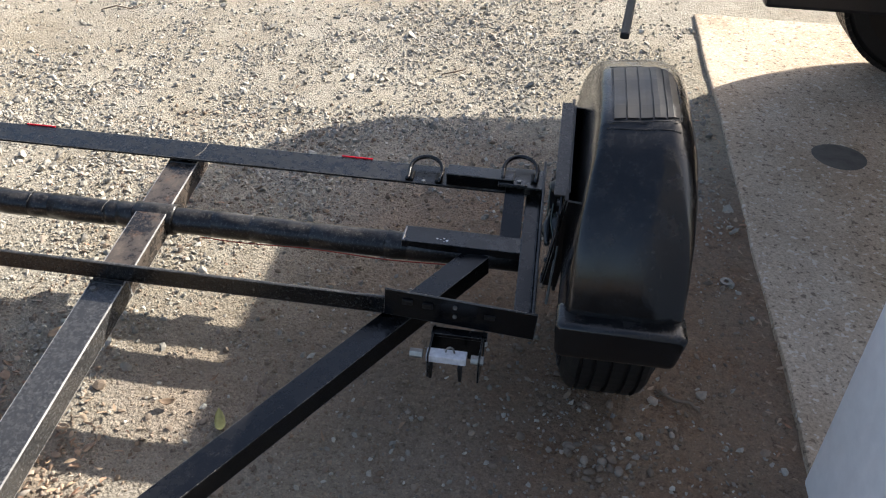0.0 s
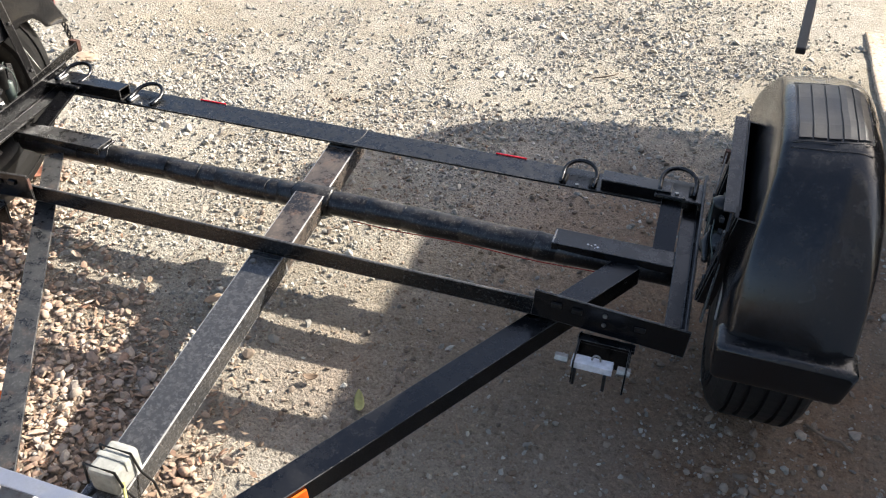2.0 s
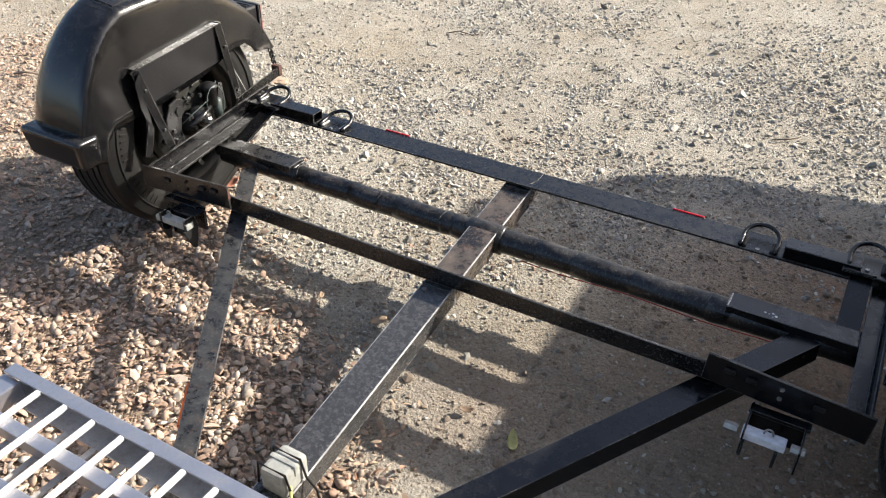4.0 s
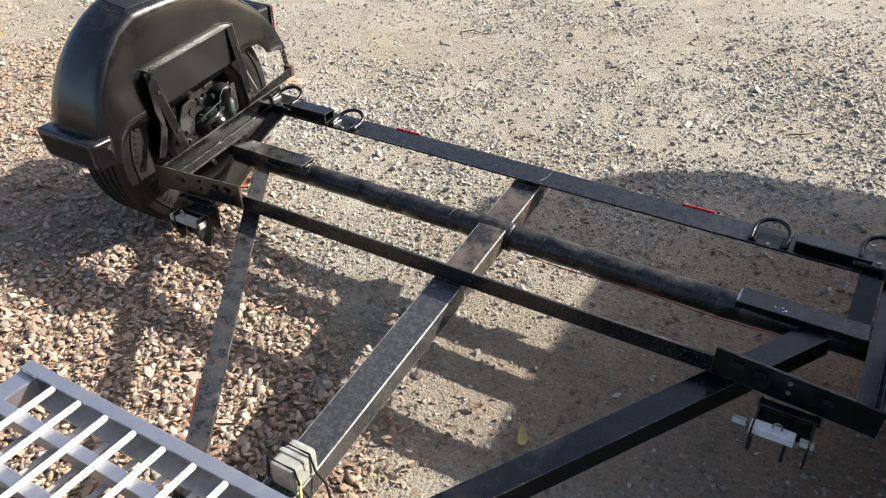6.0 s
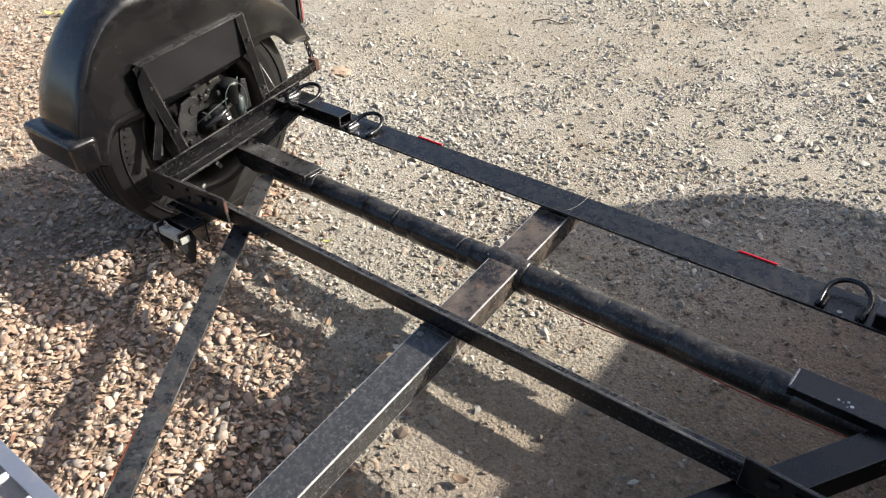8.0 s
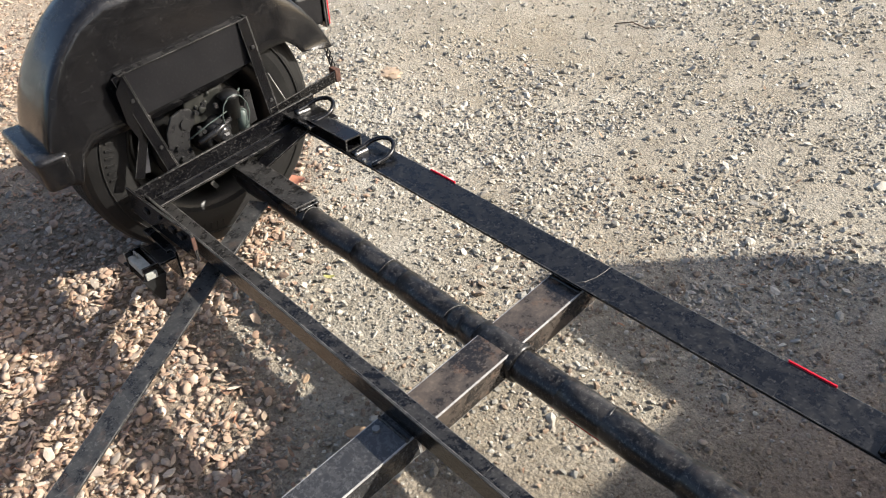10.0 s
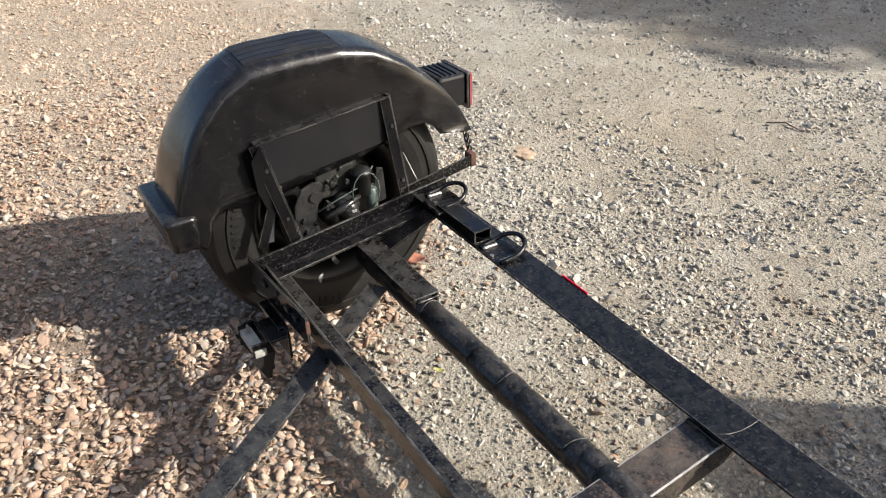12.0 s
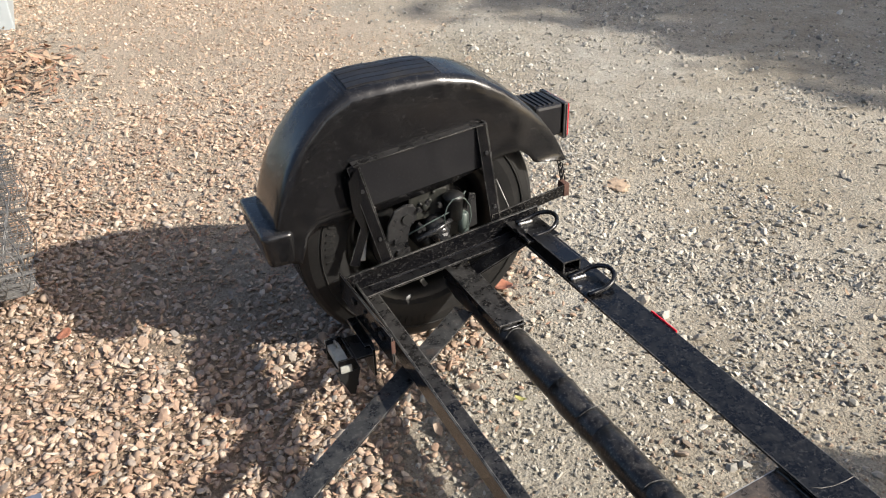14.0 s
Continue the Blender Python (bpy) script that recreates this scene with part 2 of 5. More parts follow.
def concrete():
    """Worn concrete: tan cement with pale and brown grains of stone laid bare, stained in patches."""
    m, n, l, p = mat("stained_concrete")
    pos = place(n)
    big = noise_node(n, l, 2.2, 6, 0.7, pos)
    grain = noise_node(n, l, 130, 4, 0.8, pos)
    bits = noise_node(n, l, 62, 2, 0.5, pos)
    a = ramp(n, [(0.32, (0.37, 0.275, 0.19)), (0.5, (0.485, 0.38, 0.28)), (0.68, (0.56, 0.46, 0.355))])
    l.new(big.outputs[0], a.inputs[0])
    b = ramp(n, [(0.32, (0.42, 0.39, 0.36)), (0.5, (0.95, 0.95, 0.95)), (0.7, (1.3, 1.27, 1.24))])
    l.new(grain.outputs[0], b.inputs[0])
    c = mix(n, l, 0.85, a.outputs[0], b.outputs[0], "MULTIPLY")
    pale = ramp(n, [(0.62, (0, 0, 0)), (0.66, (0.75, 0.75, 0.75))])
    l.new(bits.outputs[0], pale.inputs[0])
    c = mix(n, l, pale.outputs[0], c, (0.66, 0.60, 0.52))
    dark = ramp(n, [(0.34, (0.8, 0.8, 0.8)), (0.38, (0, 0, 0))])
    l.new(bits.outputs[0], dark.inputs[0])
    c = mix(n, l, dark.outputs[0], c, (0.15, 0.105, 0.075))
    l.new(c, p.inputs["Base Color"])
    p.inputs["Roughness"].default_value = 0.9
    bump(n, l, p, grain.outputs[0], 0.6, 0.004)
    return m


GROUND = ground_material()
PEBBLE_TINTS = [(0.0, (0.41, 0.29, 0.205)), (0.11, (0.25, 0.18, 0.135)), (0.22, (0.49, 0.395, 0.305)), (0.34, (0.31, 0.20, 0.14)),
                                          (0.46, (0.42, 0.325, 0.245)), (0.57, (0.24, 0.22, 0.195)), (0.68, (0.41, 0.285, 0.208)), (0.80, (0.57, 0.495, 0.41)), (0.90, (0.30, 0.22, 0.16)), (1.0, (0.36, 0.24, 0.168))]
PEBBLE = stone_material("river_pebble", PEBBLE_TINTS)
SINGLE_PEBBLE = stone_material("single_river_pebble", PEBBLE_TINTS, single=True)
SOIL_TINTS = [(0.0, (0.224, 0.167, 0.122)), (0.25, (0.168, 0.133, 0.102)), (0.5, (0.264, 0.207, 0.16)), (0.7, (0.2, 0.148, 0.109)), (0.88, (0.288, 0.24, 0.194)), (1.0, (0.352, 0.296, 0.241))]
SOIL_STONE = stone_material("soil_brown_stone", SOIL_TINTS)
SINGLE_SOIL_STONE = stone_material("single_soil_brown_stone", SOIL_TINTS, single=True)
CHIP = stone_material("tan_stone_chip", [(0.0, (0.38, 0.29, 0.21)), (0.2, (0.50, 0.415, 0.32)), (0.4, (0.32, 0.215, 0.145)), (0.6, (0.56, 0.475, 0.385)), (0.8, (0.25, 0.185, 0.135)), (1.0, (0.42, 0.315, 0.23))])
CRUSHED_TINTS = [(0.0, (0.37, 0.35, 0.30)), (0.15, (0.20, 0.19, 0.168)), (0.3, (0.46, 0.435, 0.38)), (0.45, (0.31, 0.29, 0.25)), (0.6, (0.42, 0.375, 0.31)), (0.72, (0.15, 0.144, 0.13)), (0.85, (0.43, 0.41, 0.36)), (1.0, (0.58, 0.555, 0.49))]
CRUSHED = stone_material("crushed_grey_stone", CRUSHED_TINTS)
SINGLE_STONE = stone_material("single_grey_stone", CRUSHED_TINTS, single=True)
GRIT = stone_material("brown_grit", [(0.0, (0.30, 0.22, 0.155)), (0.35, (0.24, 0.18, 0.13)), (0.65, (0.36, 0.28, 0.21)), (0.85, (0.28, 0.24, 0.20)), (1.0, (0.46, 0.41, 0.35))])
LEAVES = stone_material("dry_leaf", [(0.0, (0.33, 0.22, 0.145)), (0.3, (0.45, 0.33, 0.225)), (0.5, (0.24, 0.15, 0.10)), (0.7, (0.50, 0.39, 0.28)), (0.85, (0.39, 0.20, 0.12)), (1.0, (0.28, 0.195, 0.14))])
GREEN_LEAF = plain("yellow_green_leaf", (0.36, 0.34, 0.12), 0.55, 0, 0.2, 80)
RED_LEAF = plain("rust_red_leaf", (0.30, 0.125, 0.075), 0.6, 0, 0.3, 80)
BROWN_LEAF = plain("brown_leaf", (0.16, 0.105, 0.065), 0.7, 0, 0.3, 80)
CLOD = plain("dry_soil_clod", (0.33, 0.245, 0.17), 0.9, 0, 0.25, 60)
TAN_LEAF = plain("tan_clod", (0.33, 0.225, 0.14), 0.8, 0, 0.25, 60)
CONCRETE = concrete()
SLAB_SPOT = plain("dark_slab_spot", (0.10, 0.09, 0.08), 0.7, 0, 0.3, 20)
STUCCO = plain("white_stucco_paint", (0.90, 0.86, 0.84), 0.85, 0, 0.05, 25, 0.5)


# ---------------- mesh helpers ----------------
def link_mesh(name, bm, material, parent=None, label="", smooth=False):
    me = bpy.data.meshes.new(name)
    bm.normal_update()
    bm.to_mesh(me)
    bm.free()
    if smooth:
        me.polygons.foreach_set("use_smooth", [True] * len(me.polygons))
    me.materials.append(material)
    me.materials.append(EDGES.get(material.name, material))
    ob = new(name, me)
    if parent is not None:
        ob.parent = parent
    if label:
        ob["label"] = label
    return ob


def part(name, bm, material, parent, label="", smooth=False):
    return link_mesh(name, bm, material, parent, label, smooth)


def thing(name, label, category, group="", kind=""):
    ob = new(name)
    ob.empty_display_size = 0.1
    return tagged(ob, label, category, group, kind)


def bevel(bm, w, seg=2, angle=40):
    es = [e for e in bm.edges if len(e.link_faces) == 2 and e.calc_face_angle(0) > radians(angle)]
    bmesh.ops.bevel(bm, geom=es, offset=w, segments=seg, profile=0.6, affect="EDGES", clamp_overlap=True, material=1)
    return bm


def box(x0, x1, y0, y1, z0, z1, bev=0.002, bm=None):
    bm2 = bmesh.new()
    bmesh.ops.create_cube(bm2, size=1, matrix=Matrix.Translation(((x0 + x1) / 2, (y0 + y1) / 2, (z0 + z1) / 2)) @ Matrix.Diagonal((x1 - x0, y1 - y0, z1 - z0, 1)))
    if bev:
        bevel(bm2, bev)
    return join(bm, bm2)


def join(bm, other):
    if bm is None:
        return other
    me = bpy.data.meshes.new("tmp")
    other.to_mesh(me)
    other.free()
    bm.from_mesh(me)
    bpy.data.meshes.remove(me)
    return bm


def axes(a, b, up=(0, 0, 1)):
    a, b = Vector(a), Vector(b)
    d = (b - a).normalized()
    side = d.cross(Vector(up)).normalized()
    return a, b, side, side.cross(d).normalized()


def extrude(profile, a, b, up=(0, 0, 1), bev=0.0015, bm=None, inner=None):
    """A straight bar from a to b. profile: points (to the side, up) round the line a-b; inner: a second ring, for a tube."""
    a, b, s, u = axes(a, b, up)
    bm2 = bmesh.new()
    rings = []
    for prof in (profile, inner):
        if prof:
            rings.append([[bm2.verts.new(o + s * x + u * y) for x, y in prof] for o in (a, b)])
    for k, (r0, r1) in enumerate(rings):
        n = len(r0)
        for i in range(n):
            f = [r0[i], r0[(i + 1) % n], r1[(i + 1) % n], r1[i]]
            bm2.faces.new(f if k == 0 else f[::-1])
    if inner:
        n = len(profile)
        for e in (0, 1):
            for i in range(n):
                bm2.faces.new([rings[0][e][i], rings[0][e][(i + 1) % n], rings[1][e][(i + 1) % n], rings[1][e][i]])
    else:
        bm2.faces.new(rings[0][0][::-1])
        bm2.faces.new(rings[0][1])
    bmesh.ops.recalc_face_normals(bm2, faces=bm2.faces[:])
    if bev:
        bevel(bm2, bev, 2, 50)
    return join(bm, bm2)


def rect(w, h, top=0.0):
    return [(-w / 2, top - h), (w / 2, top - h), (w / 2, top), (-w / 2, top)]


def square_tube(a, b, w, h, wall=0.004, bev=0.003):
    """A hollow tube; the line a-b lies in the middle of its top face."""
    i = [(-w / 2 + wall, -h + wall), (w / 2 - wall, -h + wall), (w / 2 - wall, -wall), (-w / 2 + wall, -wall)]
    return extrude(rect(w, h), a, b, bev=bev, inner=i)


def rod(points, r, seg=8, closed=False, bm=None):
    """A round rod through points."""
    bm2 = bmesh.new()
    pts = [Vector(p) for p in points]
    n = len(pts)
    rings = []
    ref = Vector((0, 0, 1))
    for i, p in enumerate(pts):
        d = (pts[(i + 1) % n] - pts[i - 1]) if closed else (pts[min(i + 1, n - 1)] - pts[max(i - 1, 0)])
        d.normalize()
        if abs(d.dot(ref)) > 0.95:
            ref = Vector((1, 0, 0)) if abs(d.x) < 0.9 else Vector((0, 1, 0))
        s = d.cross(ref).normalized()
        u = s.cross(d).normalized()
        ref = u
        rr = r[i] if isinstance(r, (list, tuple)) else r
        rings.append([bm2.verts.new(p + s * rr * math.cos(k * 2 * math.pi / seg) + u * rr * math.sin(k * 2 * math.pi / seg)) for k in range(seg)])
    for i in range(n if closed else n - 1):
        q, w = rings[i], rings[(i + 1) % n]
        for k in range(seg):
            bm2.faces.new([q[k], q[(k + 1) % seg], w[(k + 1) % seg], w[k]])
    if not closed:
        bm2.faces.new(rings[0][::-1])
        bm2.faces.new(rings[-1])
    bmesh.ops.recalc_face_normals(bm2, faces=bm2.faces[:])
    return join(bm, bm2)


def lathe(profile, centre, axis="x", seg=40, bm=None, closed=False):
    """A turned body: profile of (along the axis, radius)."""
    bm2 = bmesh.new()
    c = Vector(centre)
    rings = []
    for t, r in profile:
        ring = []
        for k in range(seg):
            q, w = r * math.cos(2 * math.pi * k / seg), r * math.sin(2 * math.pi * k / seg)
            o = {"x": (t, q, w), "y": (q, t, w), "z": (q, w, t)}[axis]
            ring.append(bm2.verts.new(c + Vector(o)))
        rings.append(ring)
    pairs = list(zip(rings, rings[1:])) + ([(rings[-1], rings[0])] if closed else [])
    for q, w in pairs:
        for k in range(seg):
            bm2.faces.new([q[k], q[(k + 1) % seg], w[(k + 1) % seg], w[k]])
    if not closed:
        for ring, rev in ((rings[0], True), (rings[-1], False)):
            bm2.faces.new(ring[::-1] if rev else ring)
    bmesh.ops.recalc_face_normals(bm2, faces=bm2.faces[:])
    return join(bm, bm2)


def bolt(c, d, r=0.008, h=0.006, bm=None):
    c, d = Vector(c), Vector(d).normalized()
    return rod([c, c + d * h], r, 6, bm=bm)


# ---------------- ground ----------------
def ground_height(x, y):
    bank = 0.032 * min(1.0, max(0.0, (-1.17 - x) / 0.35))     # the pebble bed lies a little higher
    return bank + 0.010 * noise.noise(Vector((x * 0.9, y * 0.9, 3.1))) + 0.006 * noise.noise(Vector((x * 3.1, y * 3.1, 7.7))) + 0.003 * noise.noise(Vector((x * 11, y * 11, 1.7))) - 0.004


def build_ground():
    core = [i * 0.05 for i in range(-110, 111)]
    out, v, step = [], 5.5, 0.1
    while v < 300:
        v += step
        step *= 1.45
        out.append(v)
    xs = [-o for o in reversed(out)] + core + out
    bm = bmesh.new()
    rows = []
    for y in xs:
        rows.append([bm.verts.new((x - 1.0, y + 1.2, ground_height(x - 1.0, y + 1.2) if max(abs(x), abs(y)) < 6 else (0.028 if x < -4 else -0.004))) for x in xs])
    for r0, r1 in zip(rows, rows[1:]):
        for i in range(len(xs) - 1):
            bm.faces.new([r0[i], r0[i + 1], r1[i + 1], r1[i]])
    ob = link_mesh("ground", bm, GROUND, smooth=True)
    co = np.zeros(len(ob.data.vertices) * 3, dtype=np.float32)
    ob.data.vertices.foreach_get("co", co)
    co = co.reshape(-1, 3)
    x, y = co[:, 0], co[:, 1]
    loam = np.clip((x - 0.28 + 0.15 * np.sin(3 * y)) / 0.6, 0, 1) * np.clip((1.35 - y + 0.1 * np.sin(4 * x)) / 0.5, 0, 1)
    loam = np.clip(loam + 0.45 * np.exp(-((x - 0.2) / 0.3) ** 2 - ((y + 0.1) / 0.28) ** 2), 0, 1)
    mould = np.clip((pebbly(x, y) + 0.1) / 0.3, 0, 1) * (0.35 + 0.65 * np.clip((x + 3.0) / 0.8, 0, 1)) * (0.25 + 0.75 * cover(x, y))
    tan = np.clip((pebbly(x, y) + 0.5) / 0.7, 0, 1) * np.clip((-1.3 - x) / 0.6, 0, 1) * np.clip(1.2 - cover(x, y), 0, 1)
    for key, values in (("loam", loam), ("mould", mould * (1 - 0.8 * np.clip((-1.3 - x) / 0.6, 0, 1) * (cover(x, y) < 0.9))), ("tan", tan)):
        at = ob.data.attributes.new(key, "FLOAT", "POINT")
        at.data.foreach_set("value", values.astype(np.float32))
    return tagged(ob, "dusty beige gravel yard with packed soil", "ground", kind="structure")


def ico(sub):
    bm = bmesh.new()
    bmesh.ops.create_icosphere(bm, subdivisions=sub, radius=1)
    v = np.array([x.co[:] for x in bm.verts])
    f = np.array([[x.index for x in q.verts] for q in bm.faces])
    bm.free()
    return v, f


def scatter(name, pts, sizes, sub, flat, sink, material, label, category, rough=0.18, smooth=True, seed=1):
    """Many stones in one mesh: pts (n, 2), sizes (n,) radii."""
    rng = np.random.default_rng(seed)
    v, f = ico(sub)
    n = len(pts)
    nv, nf = len(v), len(f)
    shape = v[None] * (1 + rng.normal(0, rough, (n, nv, 1)))
    shape = shape * np.stack([rng.uniform(0.75, 1.35, n), rng.uniform(0.65, 1.05, n), rng.uniform(*flat, n)], 1)[:, None, :]
    tilt = rng.normal(0, 0.38, (n, 2))
    a = rng.uniform(0, 2 * math.pi, n)
    ca, sa = np.cos(a)[:, None], np.sin(a)[:, None]
    x, y, z = shape[..., 0], shape[..., 1], shape[..., 2]
    z = z + x * tilt[:, :1] + y * tilt[:, 1:]
    s = sizes[:, None]
    hz = np.array([ground_height(p[0], p[1]) for p in pts])[:, None]
    out = np.stack([pts[:, :1] + s * (ca * x - sa * y), pts[:, 1:] + s * (sa * x + ca * y), hz + s * z + sizes[:, None] * rng.uniform(*sink, n)[:, None]], 2)
    out = out.reshape(-1, 3)
    faces = (f[None] + (np.arange(n) * nv)[:, None, None]).reshape(-1)
    me = bpy.data.meshes.new(name)
    me.vertices.add(len(out))
    me.vertices.foreach_set("co", out.ravel().astype(np.float32))
    me.loops.add(len(faces))
    me.loops.foreach_set("vertex_index", faces.astype(np.int32))
    me.polygons.add(n * nf)
    me.polygons.foreach_set("loop_start", np.arange(n * nf, dtype=np.int32) * 3)
    me.polygons.foreach_set("use_smooth", np.full(n * nf, smooth))
    me.update(calc_edges=True)
    me.materials.append(material)
    return tagged(new(name, me), label, category, kind="stuff")


def pebbly(x, y):
    """How far inside the loose pebble bed a place lies (positive inside), in metres."""
    edge = np.interp(x, [-6, -3.6, -2.0, -1.2, -0.75, -0.3, 0.05, 0.3], [1.5, 1.0, 0.75, 0.55, 0.25, -0.1, -0.45, -1.2])
    wob = 0.12 * np.sin(x * 5.1 + 1) + 0.08 * np.sin(x * 11.3 + y * 7)
    return edge + wob - y


def cover(x, y):
    """Share of the ground under loose pebbles: thin behind the wheel, thick in front of it."""
    return np.clip(0.42 + 0.58 * np.maximum(np.clip((-0.28 - y) / 0.35, 0, 1), np.clip((x + 1.35) / 0.35, 0, 1)), 0, 1)


def seeds(n, x0, x1, y0, y1, seed):
    rng = np.random.default_rng(seed)
    return np.stack([rng.uniform(x0, x1, n), rng.uniform(y0, y1, n)], 1), rng


def off_slab(p):
    return p[:, 0] < 1.42 + 0.02 * np.sin(p[:, 1] * 9)


ground = build_ground()


def patches(p):
    """Uneven patches in which the crushed stone gathers, about -1 to 1."""
    return np.array([noise.noise(Vector((q[0] * 0.9, q[1] * 1.4, 5.0))) + 0.8 * noise.noise(Vector((q[0] * 3.4, q[1] * 3.8, 9.0))) + 0.5 * noise.noise(Vector((q[0] * 9, q[1] * 9, 2.0))) for q in p])


def build_gravel():
    # loose pebbles and flat chips near the tongue
    p, rng = seeds(37000, -3.0, 0.35, -1.2, 0.9, 19)
    p = p[(pebbly(p[:, 0], p[:, 1]) > rng.uniform(-0.2, 0.12, len(p))) & ((p[:, 0] + 3.2) / 1.1 > rng.uniform(0, 1, len(p))) & (cover(p[:, 0], p[:, 1]) > rng.uniform(0, 1, len(p)))]
    scatter("pebble_chips", p, rng.lognormal(-5.25, 0.42, len(p)).clip(0.0022, 0.013), 1, (0.2, 0.5), (0.0, 1.1), PEBBLE,
            "flat angular stone chips among the pebbles", "gravel", 0.2, False, 29)
    p, rng = seeds(24000, -3.2, 0.35, -1.3, 0.9, 11)
    keep = (pebbly(p[:, 0], p[:, 1]) > rng.uniform(-0.12, 0.12, len(p))) & ((p[:, 0] + 3.2) / 1.1 > rng.uniform(0, 1, len(p))) & (cover(p[:, 0], p[:, 1]) > rng.uniform(0, 1, len(p)))
    p = p[keep]
    scatter("pebble_bed", p, rng.lognormal(-5.1, 0.42, len(p)).clip(0.0025, 0.013), 1, (0.3, 0.6), (0.0, 0.9), PEBBLE,
            "loose river pebbles in beige and grey", "gravel", 0.18, True, 21)
    p, rng = seeds(1800, -2.0, 0.3, -1.0, 0.7, 15)
    p = p[(pebbly(p[:, 0], p[:, 1]) > 0) & (cover(p[:, 0], p[:, 1]) > 0.8)]
    scatter("large_pebbles", p, rng.uniform(0.0055, 0.0120, len(p)), 2, (0.28, 0.55), (0.3, 0.9), PEBBLE,
            "larger smooth beige and grey pebbles", "gravel", 0.08, True, 25)
    # the same bed further off: small tan chips in patches over sandy soil
    p, rng = seeds(60000, -5.6, -1.4, -1.7, 2.0, 12)
    patch = patches(p)
    keep = (pebbly(p[:, 0], p[:, 1]) > rng.uniform(-0.45, 0.25, len(p))) & ((p[:, 0] < -1.7) | (p[:, 1] > 0.8) | (cover(p[:, 0], p[:, 1]) < 0.6)) & (0.62 + 0.9 * patch > rng.uniform(0, 1, len(p)))
    p = p[keep]
    scatter("tan_chips", p, rng.lognormal(-5.3, 0.42, len(p)).clip(0.0026, 0.016), 1, (0.3, 0.65), (0.0, 0.5), CHIP,
            "small tan stone chips spread over sandy soil", "gravel", 0.2, False, 22)
    # crushed stone behind the dolly, in uneven patches; closer together near the dolly
    for count, x0, x1, y0, y1, sd, base, mean, spread in ((50000, -1.8, 1.42, -0.5, 2.2, 13, 0.46, -5.8, 0.40), (20000, -1.8, 1.42, -0.5, 2.6, 17, 0.26, -5.38, 0.36),
                                                          (900, -1.8, 1.42, -0.2, 2.6, 37, 0.30, -4.75, 0.25),
                                                          (66000, -4.6, 2.0, 0.7, 5.2, 16, 0.42, -5.45, 0.40), (28000, -5.0, 2.2, 0.5, 5.6, 18, 0.24, -5.12, 0.36), (1000, -5.0, 2.2, 1.0, 5.6, 38, 0.3, -4.5, 0.25)):
        p, rng = seeds(count, x0, x1, y0, y1, sd)
        patch = patches(p)
        brown = np.clip((p[:, 0] - 0.0) / 0.35, 0, 1) * np.clip((1.3 - p[:, 1]) / 0.4, 0, 1)
        bare = np.exp(-((p[:, 0] - 0.2) / 0.3) ** 2 - ((p[:, 1] + 0.1) / 0.28) ** 2)
        dens = np.clip(base + 1.5 * patch, 0.07 if y1 < 4 else 0.19, 1) * (1 - 0.8 * bare) * (1 - (0.72 if mean < -5.4 else 0.85) * brown)
        keep = (dens > rng.uniform(0, 1, len(p))) & (pebbly(p[:, 0], p[:, 1]) < rng.uniform(-0.1, 0.3, len(p))) & off_slab(p)
        p = p[keep]
        scatter("crushed_stone", p, rng.lognormal(mean, spread, len(p)).clip(0.0016, 0.022), 1, (0.45, 0.95), (-0.1, 0.45), CRUSHED,
                "pale crushed stone pressed into dusty soil", "gravel", 0.24, False, sd + 30)
    # grit by the slab and under the dolly
    p, rng = seeds(9500, -0.4, 1.42, -1.1, 1.2, 14)
    keep = (pebbly(p[:, 0], p[:, 1]) < 0.05) & off_slab(p)
    p = p[keep]
    scatter("soil_grit", p, rng.lognormal(-5.95, 0.45, len(p)).clip(0.0014, 0.009), 1, (0.5, 1.0), (-0.1, 0.45), GRIT,
            "fine grit on brown soil beside the slab", "gravel", 0.18, False, 24)


def sprinkle():
    # single pebbles lying about on the bare soil
    p, rng = seeds(6500, -0.5, 1.42, -1.2, 1.3, 33)
    clump = np.array([noise.noise(Vector((q[0] * 2.3, q[1] * 2.3, 6.0))) for q in p])
    p = p[(0.35 + clump > rng.uniform(0, 1, len(p))) & off_slab(p)]
    scatter("loose_pebbles", p, rng.lognormal(-5.5, 0.48, len(p)).clip(0.002, 0.013), 1, (0.45, 0.85), (0.0, 0.5), SOIL_STONE,
            "single small grey stones scattered on brown soil", "gravel", 0.2, False, 34)


